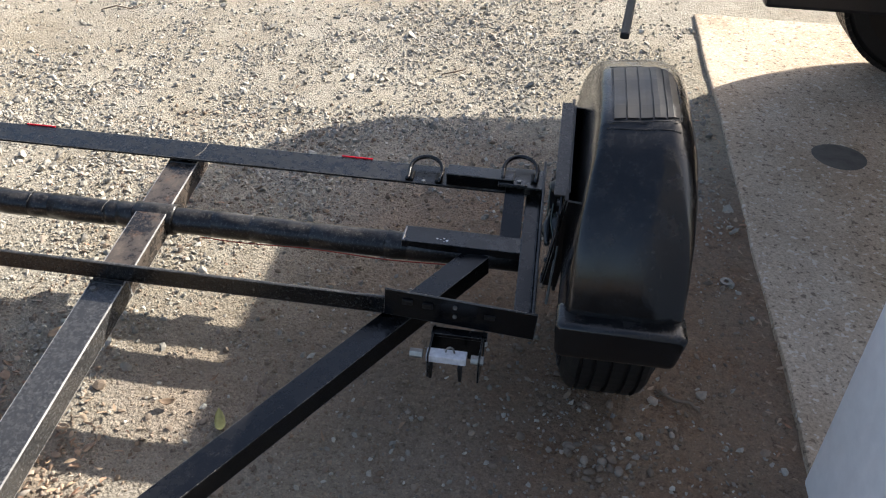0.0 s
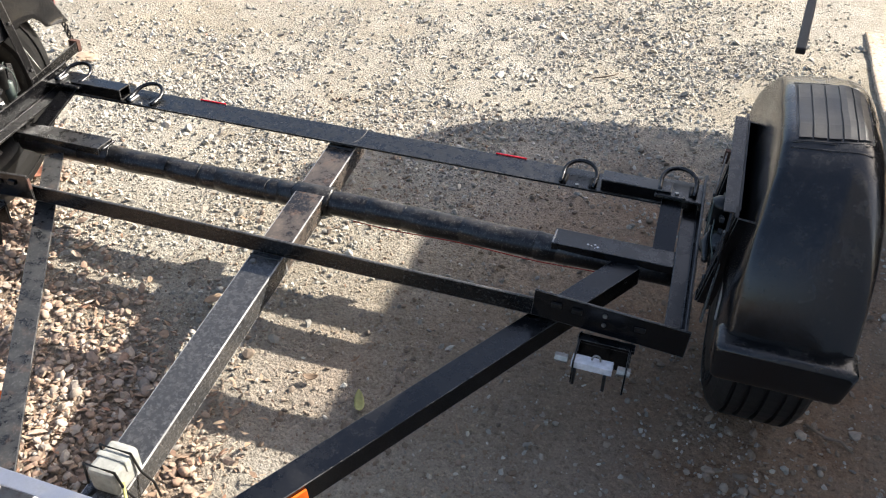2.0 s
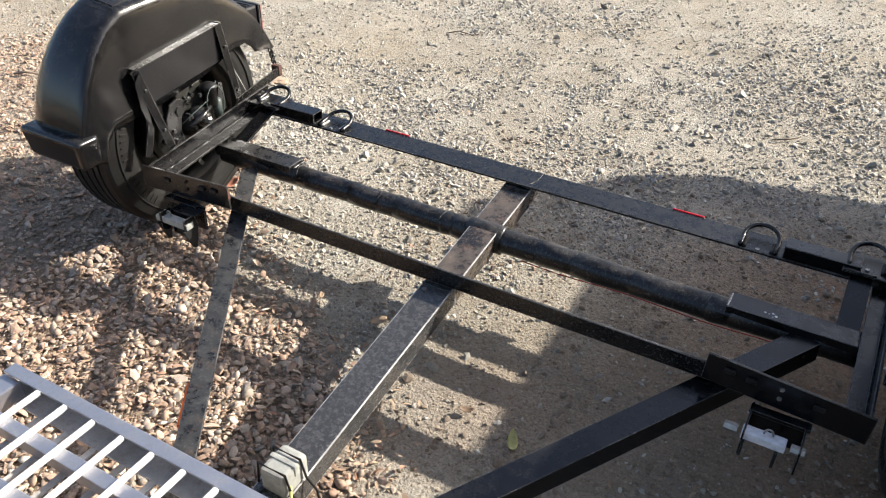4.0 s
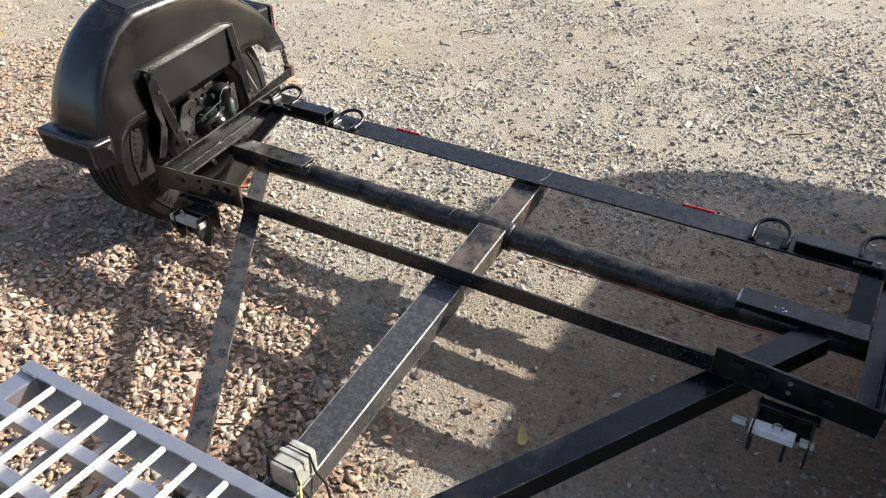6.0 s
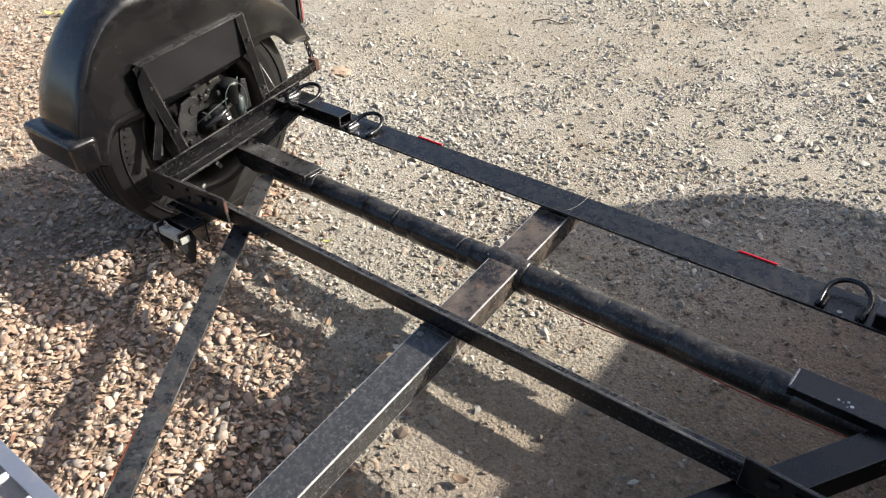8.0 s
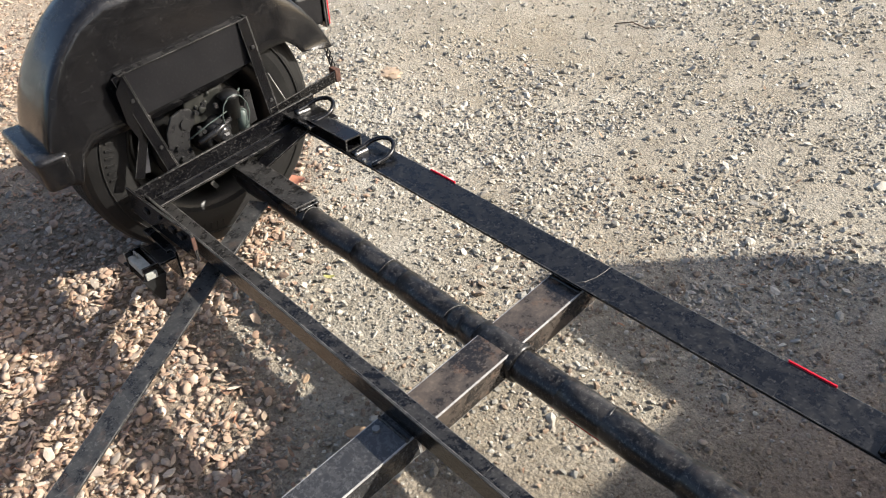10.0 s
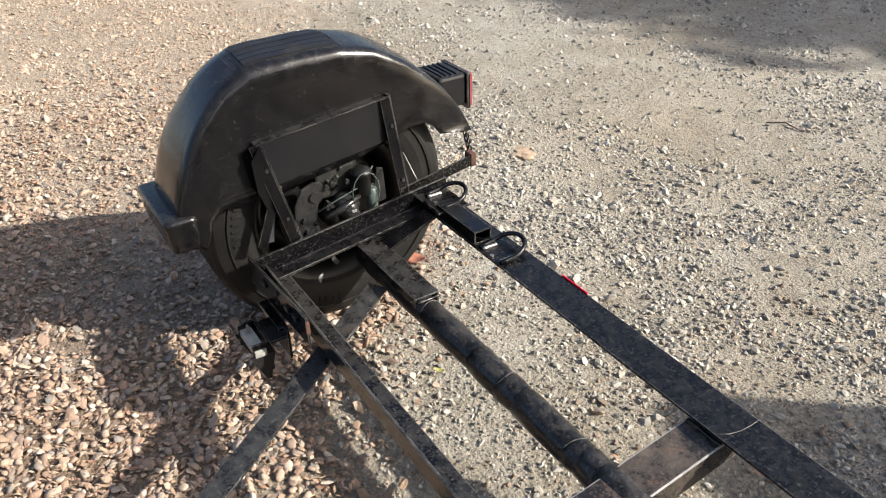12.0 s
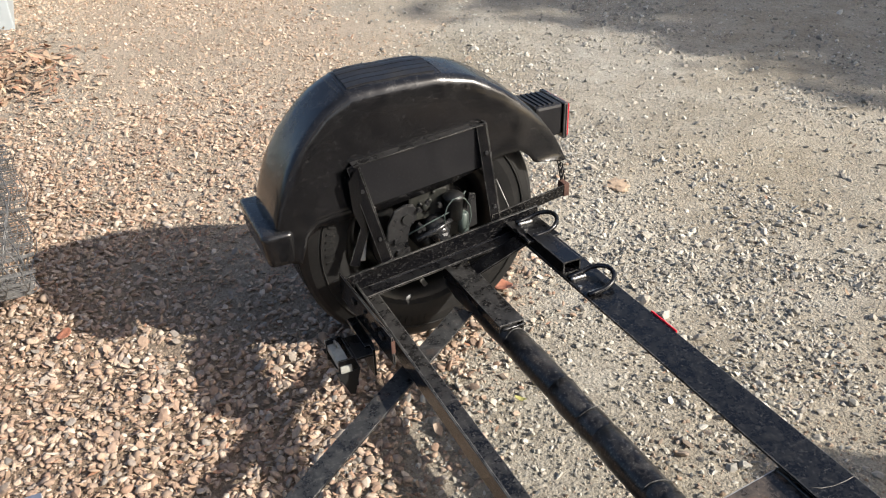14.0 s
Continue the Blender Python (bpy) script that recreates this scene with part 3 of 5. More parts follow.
def leaf_mesh(rng, pts, size):
    """Curled dry leaf flakes, each a small bent strip of four faces, in one mesh."""
    n = len(pts)
    u = np.array([-1, -0.5, 0, 0.5, 1.0])
    w = np.array([0.05, 0.8, 1.0, 0.7, 0.03])
    co = np.zeros((n, 10, 3))
    L = size * rng.uniform(0.6, 1.5, n)
    W = L * rng.uniform(0.09, 0.45, n)
    curl = rng.uniform(-0.5, 0.6, n)
    a = rng.uniform(0, 2 * math.pi, n)
    tilt = rng.normal(0, 0.3, n)
    for k in range(5):
        for j, sgn in enumerate((-1, 1)):
            x = L * u[k]
            y = W * w[k] * sgn
            z = L * curl * (u[k] ** 2) + 0.35 * W * w[k] * rng.uniform(0.5, 1, n) + x * tilt
            co[:, 2 * k + j, 0] = pts[:, 0] + np.cos(a) * x - np.sin(a) * y
            co[:, 2 * k + j, 1] = pts[:, 1] + np.sin(a) * x + np.cos(a) * y
            co[:, 2 * k + j, 2] = pts[:, 2] + z
    quad = np.array([[0, 2, 3, 1], [2, 4, 5, 3], [4, 6, 7, 5], [6, 8, 9, 7]])
    faces = (quad[None] + (np.arange(n) * 10)[:, None, None]).reshape(-1)
    me = bpy.data.meshes.new("leaves")
    me.vertices.add(n * 10)
    me.vertices.foreach_set("co", co.reshape(-1).astype(np.float32))
    me.loops.add(len(faces))
    me.loops.foreach_set("vertex_index", faces.astype(np.int32))
    me.polygons.add(n * 4)
    me.polygons.foreach_set("loop_start", np.arange(n * 4, dtype=np.int32) * 4)
    me.polygons.foreach_set("use_smooth", np.full(n * 4, True))
    me.update(calc_edges=True)
    return me


def build_litter():
    rng = np.random.default_rng(5)
    p = np.stack([rng.uniform(-2.6, 0.45, 24000), rng.uniform(-1.3, 0.8, 24000)], 1)
    inside = pebbly(p[:, 0], p[:, 1])
    clump = np.array([noise.noise(Vector((q[0] * 3.1, q[1] * 3.1, 2.0))) for q in p])
    p = p[(inside > 0) & (0.40 + 0.9 * clump > rng.uniform(0, 1, len(p)))]
    far = np.stack([rng.uniform(-5.4, -1.5, 9000), rng.uniform(-1.8, 1.2, 9000)], 1)
    clump = np.array([noise.noise(Vector((q[0] * 2, q[1] * 2, 4.0))) for q in far])
    far = far[(pebbly(far[:, 0], far[:, 1]) > 0) & (0.35 + 0.9 * clump > rng.uniform(0, 1, len(far)))]
    few = np.stack([rng.uniform(-1.5, 1.4, 130), rng.uniform(-0.6, 2.6, 130)], 1)
    edge = np.stack([rng.normal(1.42, 0.022, 130), rng.uniform(-0.1, 1.9, 130)], 1)
    p = np.concatenate([p, far, few, edge])
    z = np.array([ground_height(q[0], q[1]) for q in p]) + rng.uniform(0.004, 0.013, len(p))
    me = leaf_mesh(rng, np.column_stack([p, z]), 0.0088)
    me.materials.append(LEAVES)
    tagged(new("leaf_litter", me), "small curled brown dry leaves among the pebbles", "leaves", kind="stuff")


def build_leaf_heap():
    rng = np.random.default_rng(9)
    p = np.concatenate([rng.normal((0.10, -0.42), (0.12, 0.08), (60, 2)), rng.normal((-0.02, -0.26), (0.05, 0.05), (26, 2)), rng.normal((-0.35, -0.30), (0.22, 0.16), (60, 2))])
    z = np.array([ground_height(q[0], q[1]) for q in p]) + rng.uniform(0.006, 0.02, len(p))
    me = leaf_mesh(rng, np.column_stack([p, z]), 0.0105)
    me.materials.append(LEAVES)
    tagged(new("leaf_heap", me), "larger dry brown leaves blown together beside the tongue", "leaves", kind="stuff")


def build_leaf_pile():
    rng = np.random.default_rng(14)
    p = rng.normal((-3.72, -0.76), (0.30, 0.17), (900, 2))
    top = 0.07 * np.exp(-((p[:, 0] + 3.72) / 0.3) ** 2 - ((p[:, 1] + 0.76) / 0.18) ** 2)
    z = np.array([ground_height(q[0], q[1]) for q in p]) + 0.006 + top * rng.uniform(0, 1, len(p))
    me = leaf_mesh(rng, np.column_stack([p, z]), 0.028)
    me.materials.append(LEAVES)
    tagged(new("leaf_pile", me), "pile of dry brown leaves on the far gravel", "leaves", kind="stuff")


build_litter()
build_leaf_heap()
build_leaf_pile()
build_gravel()
sprinkle()

# slab with a rounded, chipped edge
bm = box(1.450, 9.0, -6.0, 2.50, -0.12, 0.010, 0)
bmesh.ops.subdivide_edges(bm, edges=[e for e in bm.edges if abs(e.verts[0].co.y - e.verts[1].co.y) > 5], cuts=140)
for v in bm.verts:
    if v.co.x < 1.5:
        v.co.x += 0.008 * noise.noise(Vector((v.co.y * 2.3, 0, 0))) + 0.003 * noise.noise(Vector((v.co.y * 17, 3, 0)))
bevel(bm, 0.008, 2, 60)
tagged(link_mesh("pavement", bm, CONCRETE), "stained grey-beige concrete slab with a chipped edge", "concrete slab", kind="structure")
bm = lathe([(0.0, 0.085), (0.0006, 0.08)], (1.80, 1.25, 0.0105), "z", 32)
for v in bm.verts:
    v.co.x = 1.80 + (v.co.x - 1.80) * (1 + 0.15 * math.sin(5 * v.co.y))
tagged(link_mesh("dark_spot", bm, SLAB_SPOT), "dark round spot on the concrete slab", "stain", kind="structure")

# white stucco garden wall
bm = box(1.440, 1.60, -5.0, -0.085, -0.05, 2.3, 0.012)
tagged(link_mesh("wall_east", bm, STUCCO), "white painted stucco wall with a chipped edge", "wall", kind="structure")


# ---------------- tow dolly ----------------
dolly = thing("tow_dolly", "black steel tow dolly with two fendered wheels, dusty and scratched", "trailer")
TW = 0.073
TONGUE_X0, TONGUE_X1 = -0.004, -0.001      # middle of the tongue at y = 0.4 and y = -0.55


def tongue_top(y):
    return 0.2225 + 0.140 * y


def tongue_x(y):
    return TONGUE_X0 + (0.4 - y) / 0.95 * (TONGUE_X1 - TONGUE_X0)


def rail_top(y):
    return 0.2405 + 0.132 * y


# rear bar: a wide flat strap with a turned-down front lip
bm = extrude(rect(0.082, 0.006), (0.84, 0.4200, 0.2925), (-0.84, 0.4200, 0.2925))
part("rear_bar", bm, BLACK_SPECK, dolly, "wide flat black steel strap, scratched and dusty")
for sx in (1, -1):
    # end tube on top of the strap, open at its inner end, and the corner plate over the rail
    part("end_tube", square_tube((sx * 0.644, 0.402, 0.3245), (sx * 0.80, 0.402, 0.3245), 0.044, 0.0315, 0.004, 0.003), BLACK, dolly)
    part("corner_plate", box(*sorted((sx * 0.765, sx * 0.872)), 0.366, 0.448, 0.3125, 0.3175, 0.0015), BLACK, dolly)
part("scratch", rod([(0.020, 0.381, 0.2927), (0.031, 0.398, 0.2927), (0.036, 0.418, 0.2927), (0.037, 0.440, 0.2927), (0.036, 0.459, 0.2927)], [0.0004, 0.0008, 0.0005, 0.0007, 0.0004], 5), TAN_SCRATCH, dolly, "pale scratch across the strap", smooth=True)
# tongue
for name, y0, y1, paint, label in (("tongue_tail", 0.44, -0.004, MUDDY, "black square steel tube crusted with dried brown mud"), ("tongue", -0.004, -1.0, TONGUE, "scuffed glossy black square steel tube")):
    bm = square_tube((tongue_x(y0), y0, tongue_top(y0)), (tongue_x(y1), y1, tongue_top(y1)), TW, 0.050, 0.005, 0.004)
    part(name, bm, paint, dolly, label)
# axle tube, wrapped in tape
AX_Y, AX_Z = 0.222, 0.222
prof, wraps = [(-0.84, 0.0285)], []
wrap_rng = random.Random(12)
x = -0.80
while x < 0.78:
    wraps.append(x)
    w = wrap_rng.choice((0.028, 0.05, 0.09, 0.14, 0.17))
    prof += [(x, 0.0283), (x + 0.002, 0.0306), (x + 0.4 * w, 0.0300), (x + w - 0.004, 0.0290)]
    x += w
prof.append((0.84, 0.0285))
bm = lathe(prof, (0, AX_Y, AX_Z), "x", 24)
for v in bm.verts:
    v.co += Vector((0, noise.noise(v.co * 22), noise.noise(v.co * 22 + Vector((5, 5, 5))))) * 0.0028
part("axle_tube", bm, BLACK_TAPE, dolly, "round axle tube wrapped in worn black tape", smooth=True)
for k, x in enumerate(wraps):
    if k % 2 == 0:
        arc = [(x + 0.004 * math.sin(t * 2 + k), AX_Y + 0.0305 * math.cos(t), AX_Z + 0.0305 * math.sin(t)) for t in [0.3 + 0.15 * j for j in range(16)]]
        part("tape_seam", rod(arc, 0.0009, 5), WORN, dolly, smooth=True)
bm = lathe([(-0.05, 0.031), (-0.046, 0.036), (0.046, 0.036), (0.05, 0.031)], (tongue_x(AX_Y), AX_Y, AX_Z), "x", 24)
for v in bm.verts:
    v.co += Vector((noise.noise(v.co * 40), noise.noise(v.co * 45), noise.noise(v.co * 50))) * 0.004
part("weld_collar", bm, BLACK_TAPE, dolly, smooth=True)
# front bar: angle iron, its upright leg in front and its flat leg at the bottom
bm = extrude([(0, 0), (0.0055, 0), (0.0055, -0.0365), (0.050, -0.0365), (0.050, -0.042), (0, -0.042)], (0.868, -0.0125, 0.2655), (-0.868, -0.0125, 0.2655), bev=0.002)
part("front_bar", bm, BLACK_DUSTY, dolly)
part("bolt", bolt((tongue_x(-0.04) - 0.02, -0.04, tongue_top(-0.04)), (0, 0, 1), 0.007, 0.004), ZINC, dolly)

for sx in (1, -1):
    # diagonal braces: a square tube on one side, a lighter angle on the other
    a = Vector((0.746, 0.207, 0.240)) if sx > 0 else Vector((-0.718, 0.180, 0.2255))
    b = Vector((0.055, -0.865, 0.139)) if sx > 0 else Vector((-0.023, -0.86, 0.139))
    if sx > 0:
        part("brace", square_tube(a, b, 0.056, 0.046, 0.003), BLACK, dolly)
    else:
        bm = extrude([(-0.0225, -0.006), (0.0175, -0.006), (0.0175, -0.04), (0.0225, -0.04), (0.0225, 0), (-0.0225, 0)], a, b, bev=0.0015)
        part("brace", bm, BRACE, dolly, "scuffed dull black steel angle")
    # side rails: angle iron, the upright leg outside; they fall towards the front like the tongue
    paint = BLACK if sx > 0 else BLACK_SPECK
    r0, r1 = Vector((sx * 0.8785, -0.033, rail_top(-0.033))), Vector((sx * 0.8694, 0.455, rail_top(0.455)))
    bm = extrude([(0, -0.006), (-sx * 0.040, -0.006), (-sx * 0.040, 0), (0, 0)][::sx], r0, r1, bev=0.002)
    rail = part("side_rail", bm, paint, dolly)
    bm = extrude([(0, 0.0005), (-sx * 0.006, 0.0005), (-sx * 0.006, 0.043), (0, 0.043)][::sx], r0 + Vector((sx * 0.001, 0, 0)), r1 + Vector((sx * 0.001, 0, 0)), bev=0.002)
    part("upright_leg", bm, paint, rail)
    # front bracket plate with slots
    bm = extrude([(-0.0025, -0.052), (0.0025, -0.052), (0.0025, 0.011), (-0.0025, 0.011)], (sx * 0.885, -0.038, 0.279), (sx * 0.590, -0.034, 0.297))
    plate = part("bracket_plate", bm, BLACK, dolly)
    for bx, bz in ((0.728, 0.284), (0.728, 0.262)):
        part("bolt", bolt((sx * bx, -0.038, bz), (0, -1, 0), 0.0045, 0.004), ZINC if sx > 0 else DRUM, plate)
    for bx, bz in ((0.635, 0.284), (0.675, 0.280), (0.795, 0.270)):
        part("slot_rim", box(*sorted((sx * bx - 0.010, sx * bx + 0.010)), -0.043, -0.0375, bz - 0.005, bz + 0.005, 0.001), DRUM, plate)
    if sx < 0:
        part("plate_lip", box(-0.5915, -0.588, -0.038, -0.030, 0.272, 0.300, 0.001), RUST, plate, "dull red-brown rusted plate end")
    # strut from the rear corner down to the axle box
    bm = extrude(rect(0.045, 0.006), (sx * 0.805, 0.395, 0.312), (sx * 0.808, 0.235, 0.250), bev=0.001)
    part("strut", bm, BLACK, dolly)
    # axle box over the tube end
    bm = extrude([(-0.029, -0.034), (-0.025, -0.034), (-0.025, -0.004), (0.025, -0.004), (0.025, -0.034), (0.029, -0.034), (0.029, 0), (-0.029, 0)], (sx * (0.575 if sx > 0 else 0.590), AX_Y + 0.004, AX_Z + 0.034), (sx * 0.86, AX_Y + 0.004, AX_Z + 0.034))
    part("axle_box", bm, BLACK if sx > 0 else BLACK_DUSTY, dolly)
    # tie-down loops lying back on the rear bar
    for lx, zb in ((0.590, 0.2925), (0.812, 0.3175)):
        pts = [(sx * lx - 0.038, 0.383, zb + 0.005), (sx * lx - 0.038, 0.396, zb + 0.0055), (sx * lx - 0.039, 0.418, zb + 0.008)]
        for k in range(13):
            t = math.pi * k / 12
            h = math.sin(t)
            pts.append((sx * lx - 0.039 * math.cos(t), 0.424 + 0.038 * h, zb + 0.010 + 0.014 * h))
        pts += [(sx * lx + 0.039, 0.418, zb + 0.008), (sx * lx + 0.038, 0.396, zb + 0.0055), (sx * lx + 0.038, 0.383, zb + 0.005)]
        loop = part("tie_down_loop", rod(pts, 0.0052, 8), BLACK, dolly, smooth=True)
        for s2 in (-1, 1):
            wp = [(sx * lx + s2 * (0.038 - 0.008), 0.385 + 0.005 * k, zb + 0.002 + 0.0015 * (k % 2)) for k in range(8)]
            part("weld_bead", rod(wp, [0.0035 + 0.0014 * (k % 2) for k in range(8)], 6), WELD if sx < 0 else DRUM, loop, smooth=True)
        part("bolt", bolt((sx * lx, 0.387, zb), (0, 0, 1), 0.005, 0.003), ZINC, loop)
    # red reflector on the back edge of the rear bar
    part("reflector", box(min(sx * 0.375, sx * 0.452), max(sx * 0.375, sx * 0.452), 0.4605, 0.4635, 0.268, 0.2955, 0.001), RED, dolly, "red plastic reflector")
    # orange reflector on the outer side of each brace
    d = (b - a).normalized()
    f0, f1 = [(a.y - q) / (a.y - b.y) for q in ((-0.475, -0.565) if sx < 0 else (-0.483, -0.573))]
    side = Vector((-d.y, d.x, 0)).normalized() * (1 if sx > 0 else -1)
    side = side if side.x * sx > 0 else -side
    o = side * (0.0310 if sx > 0 else 0.0255) + Vector((0, 0, -0.008 if sx > 0 else -0.004))
    part("reflector", extrude(rect(0.005, 0.028), a.lerp(b, f0) + o, a.lerp(b, f1) + o, bev=0.001), ORANGE, dolly, "orange plastic reflector")

def weld(a, b, r=0.0035, n=10, material=None):
    a, b = Vector(a), Vector(b)
    rng = random.Random(int(a.x * 1000) + int(b.y * 1000))
    pts = [a.lerp(b, k / n) + Vector((0, 0, rng.uniform(-0.0008, 0.0008))) for k in range(n + 1)]
    part("weld_bead", rod(pts, [r * rng.uniform(0.75, 1.2) for _ in pts], 6), material or BLACK_DUSTY, dolly, smooth=True)


for sx in (1, -1):
    weld((sx * 0.842, -0.028, rail_top(-0.028)), (sx * 0.870, -0.028, rail_top(-0.028)), 0.003)
    weld((sx * 0.832, 0.368, 0.3185), (sx * 0.768, 0.368, 0.3185), 0.003)
    weld((sx * 0.578, AX_Y - 0.024, AX_Z + 0.032), (sx * 0.578, AX_Y + 0.028, AX_Z + 0.032), 0.0032, 8, WELD if sx > 0 else None)
    weld((sx * 0.870, 0.02, rail_top(0.02)), (sx * 0.8620, 0.44, rail_top(0.44)), 0.0024, 44, BLACK)
weld((tongue_x(0.36) - 0.034, 0.382, tongue_top(0.382)), (tongue_x(0.36) + 0.034, 0.382, tongue_top(0.382)), 0.0035)
weld((tongue_x(0) - 0.036, -0.021, tongue_top(-0.02)), (tongue_x(0) + 0.036, -0.021, tongue_top(-0.02)), 0.0035)
# pale chips of paint worn off the axle box
for k, (px, py) in enumerate(((0.660, 0.214), (0.667, 0.219), (0.674, 0.212), (0.668, 0.207), (0.652, 0.216))):
    part("paint_chip", lathe([(0.0, 0.0016 + 0.001 * (k % 3)), (0.0005, 0.001)], (px, py, AX_Z + 0.0342), "z", 7), WHITE_TAG, dolly)

# grey connector box tied on the tongue with cables
cx, cy = 0.004, -0.566
bm = box(cx - 0.023, cx + 0.03, cy - 0.036, cy + 0.032, tongue_top(cy) - 0.002, tongue_top(cy) + 0.052, 0.008)
conn = part("connector_box", bm, GREY_BOX, dolly, "weathered grey plastic connector box tied with cable", smooth=False)
part("lid_rib", box(cx - 0.025, cx + 0.032, cy - 0.006, cy + 0.004, tongue_top(cy) + 0.03, tongue_top(cy) + 0.0545, 0.002), GREY_BOX, conn)
for k, oy in enumerate((-0.03, 0.012)):
    z0 = tongue_top(cy)
    part("cable", rod([(cx - 0.034, cy + oy, z0 + 0.004), (cx - 0.03, cy + oy, z0 + 0.056), (cx + 0.03, cy + oy, z0 + 0.056), (cx + 0.036, cy + oy + 0.004, z0 + 0.01), (cx + 0.052, cy + oy + 0.01, z0 - 0.02), (cx + 0.056, cy + oy + 0.012, z0 - 0.06)], 0.0025, 6), CABLE, conn, smooth=True)
part("cable", rod([(cx - 0.01, cy - 0.042, tongue_top(cy) + 0.01), (cx - 0.02, cy - 0.09, tongue_top(cy) + 0.012), (cx + 0.03, cy - 0.12, tongue_top(cy) + 0.01), (cx + 0.045, cy - 0.06, tongue_top(cy) - 0.01)], 0.004, 6), CABLE, conn, smooth=True)
part("cable", rod([(cx + 0.030, cy - 0.02, tongue_top(cy) + 0.02), (cx + 0.052, cy - 0.045, tongue_top(cy) + 0.004), (cx + 0.058, cy - 0.075, tongue_top(cy) - 0.02), (cx + 0.05, cy - 0.10, tongue_top(cy) - 0.035)], 0.003, 6), GREEN_LEAF, conn, "yellow-green cable", smooth=True)
# loose wire ends and a pale bent tab by the axle end
part("tab", extrude(rect(0.011, 0.003), (-0.876, 0.150, 0.222), (-0.872, 0.160, 0.204), up=(1, 0, 0), bev=0.001), WORN, dolly, "pale bent metal tab")
for k in range(5):
    part("wire", rod([(-0.885 + 0.004 * k, 0.195 + 0.006 * k, 0.238), (-0.872, 0.215 + 0.008 * k, 0.248 - 0.004 * k), (-0.868 + 0.003 * k, 0.245 + 0.007 * k, 0.236 + 0.003 * k)], 0.0013, 5), WIRE if k % 2 else CABLE, dolly, smooth=True)
# thin red wire sagging under the axle tube
part("wire", rod([(0.1 + 0.05 * k, AX_Y - 0.012, AX_Z - 0.032 - 0.003 * math.sin(k * 0.9)) for k in range(14)], 0.0014, 5), RED_WIRE, dolly, "thin red wire", smooth=True)


# fenders -------------------------------------------------
CROWN = [(-0.158, 0.330), (-0.156, 0.395), (-0.140, 0.460), (-0.112, 0.525), (-0.066, 0.588), (-0.012, 0.637), (0.030, 0.659), (0.045, 0.665), (0.135, 0.669),
         (0.245, 0.669), (0.262, 0.666), (0.325, 0.652), (0.400, 0.612), (0.470, 0.556), (0.522, 0.496), (0.554, 0.445), (0.568, 0.410)]
SKIRT = [(-0.110, 0.315), (-0.104, 0.330), (-0.098, 0.345), (-0.090, 0.370), (-0.062, 0.395), (-0.010, 0.396), (0.030, 0.398), (0.045, 0.399), (0.135, 0.408),
         (0.245, 0.425), (0.262, 0.428), (0.325, 0.447), (0.385, 0.466), (0.430, 0.467), (0.455, 0.448), (0.470, 0.428), (0.545, 0.418)]


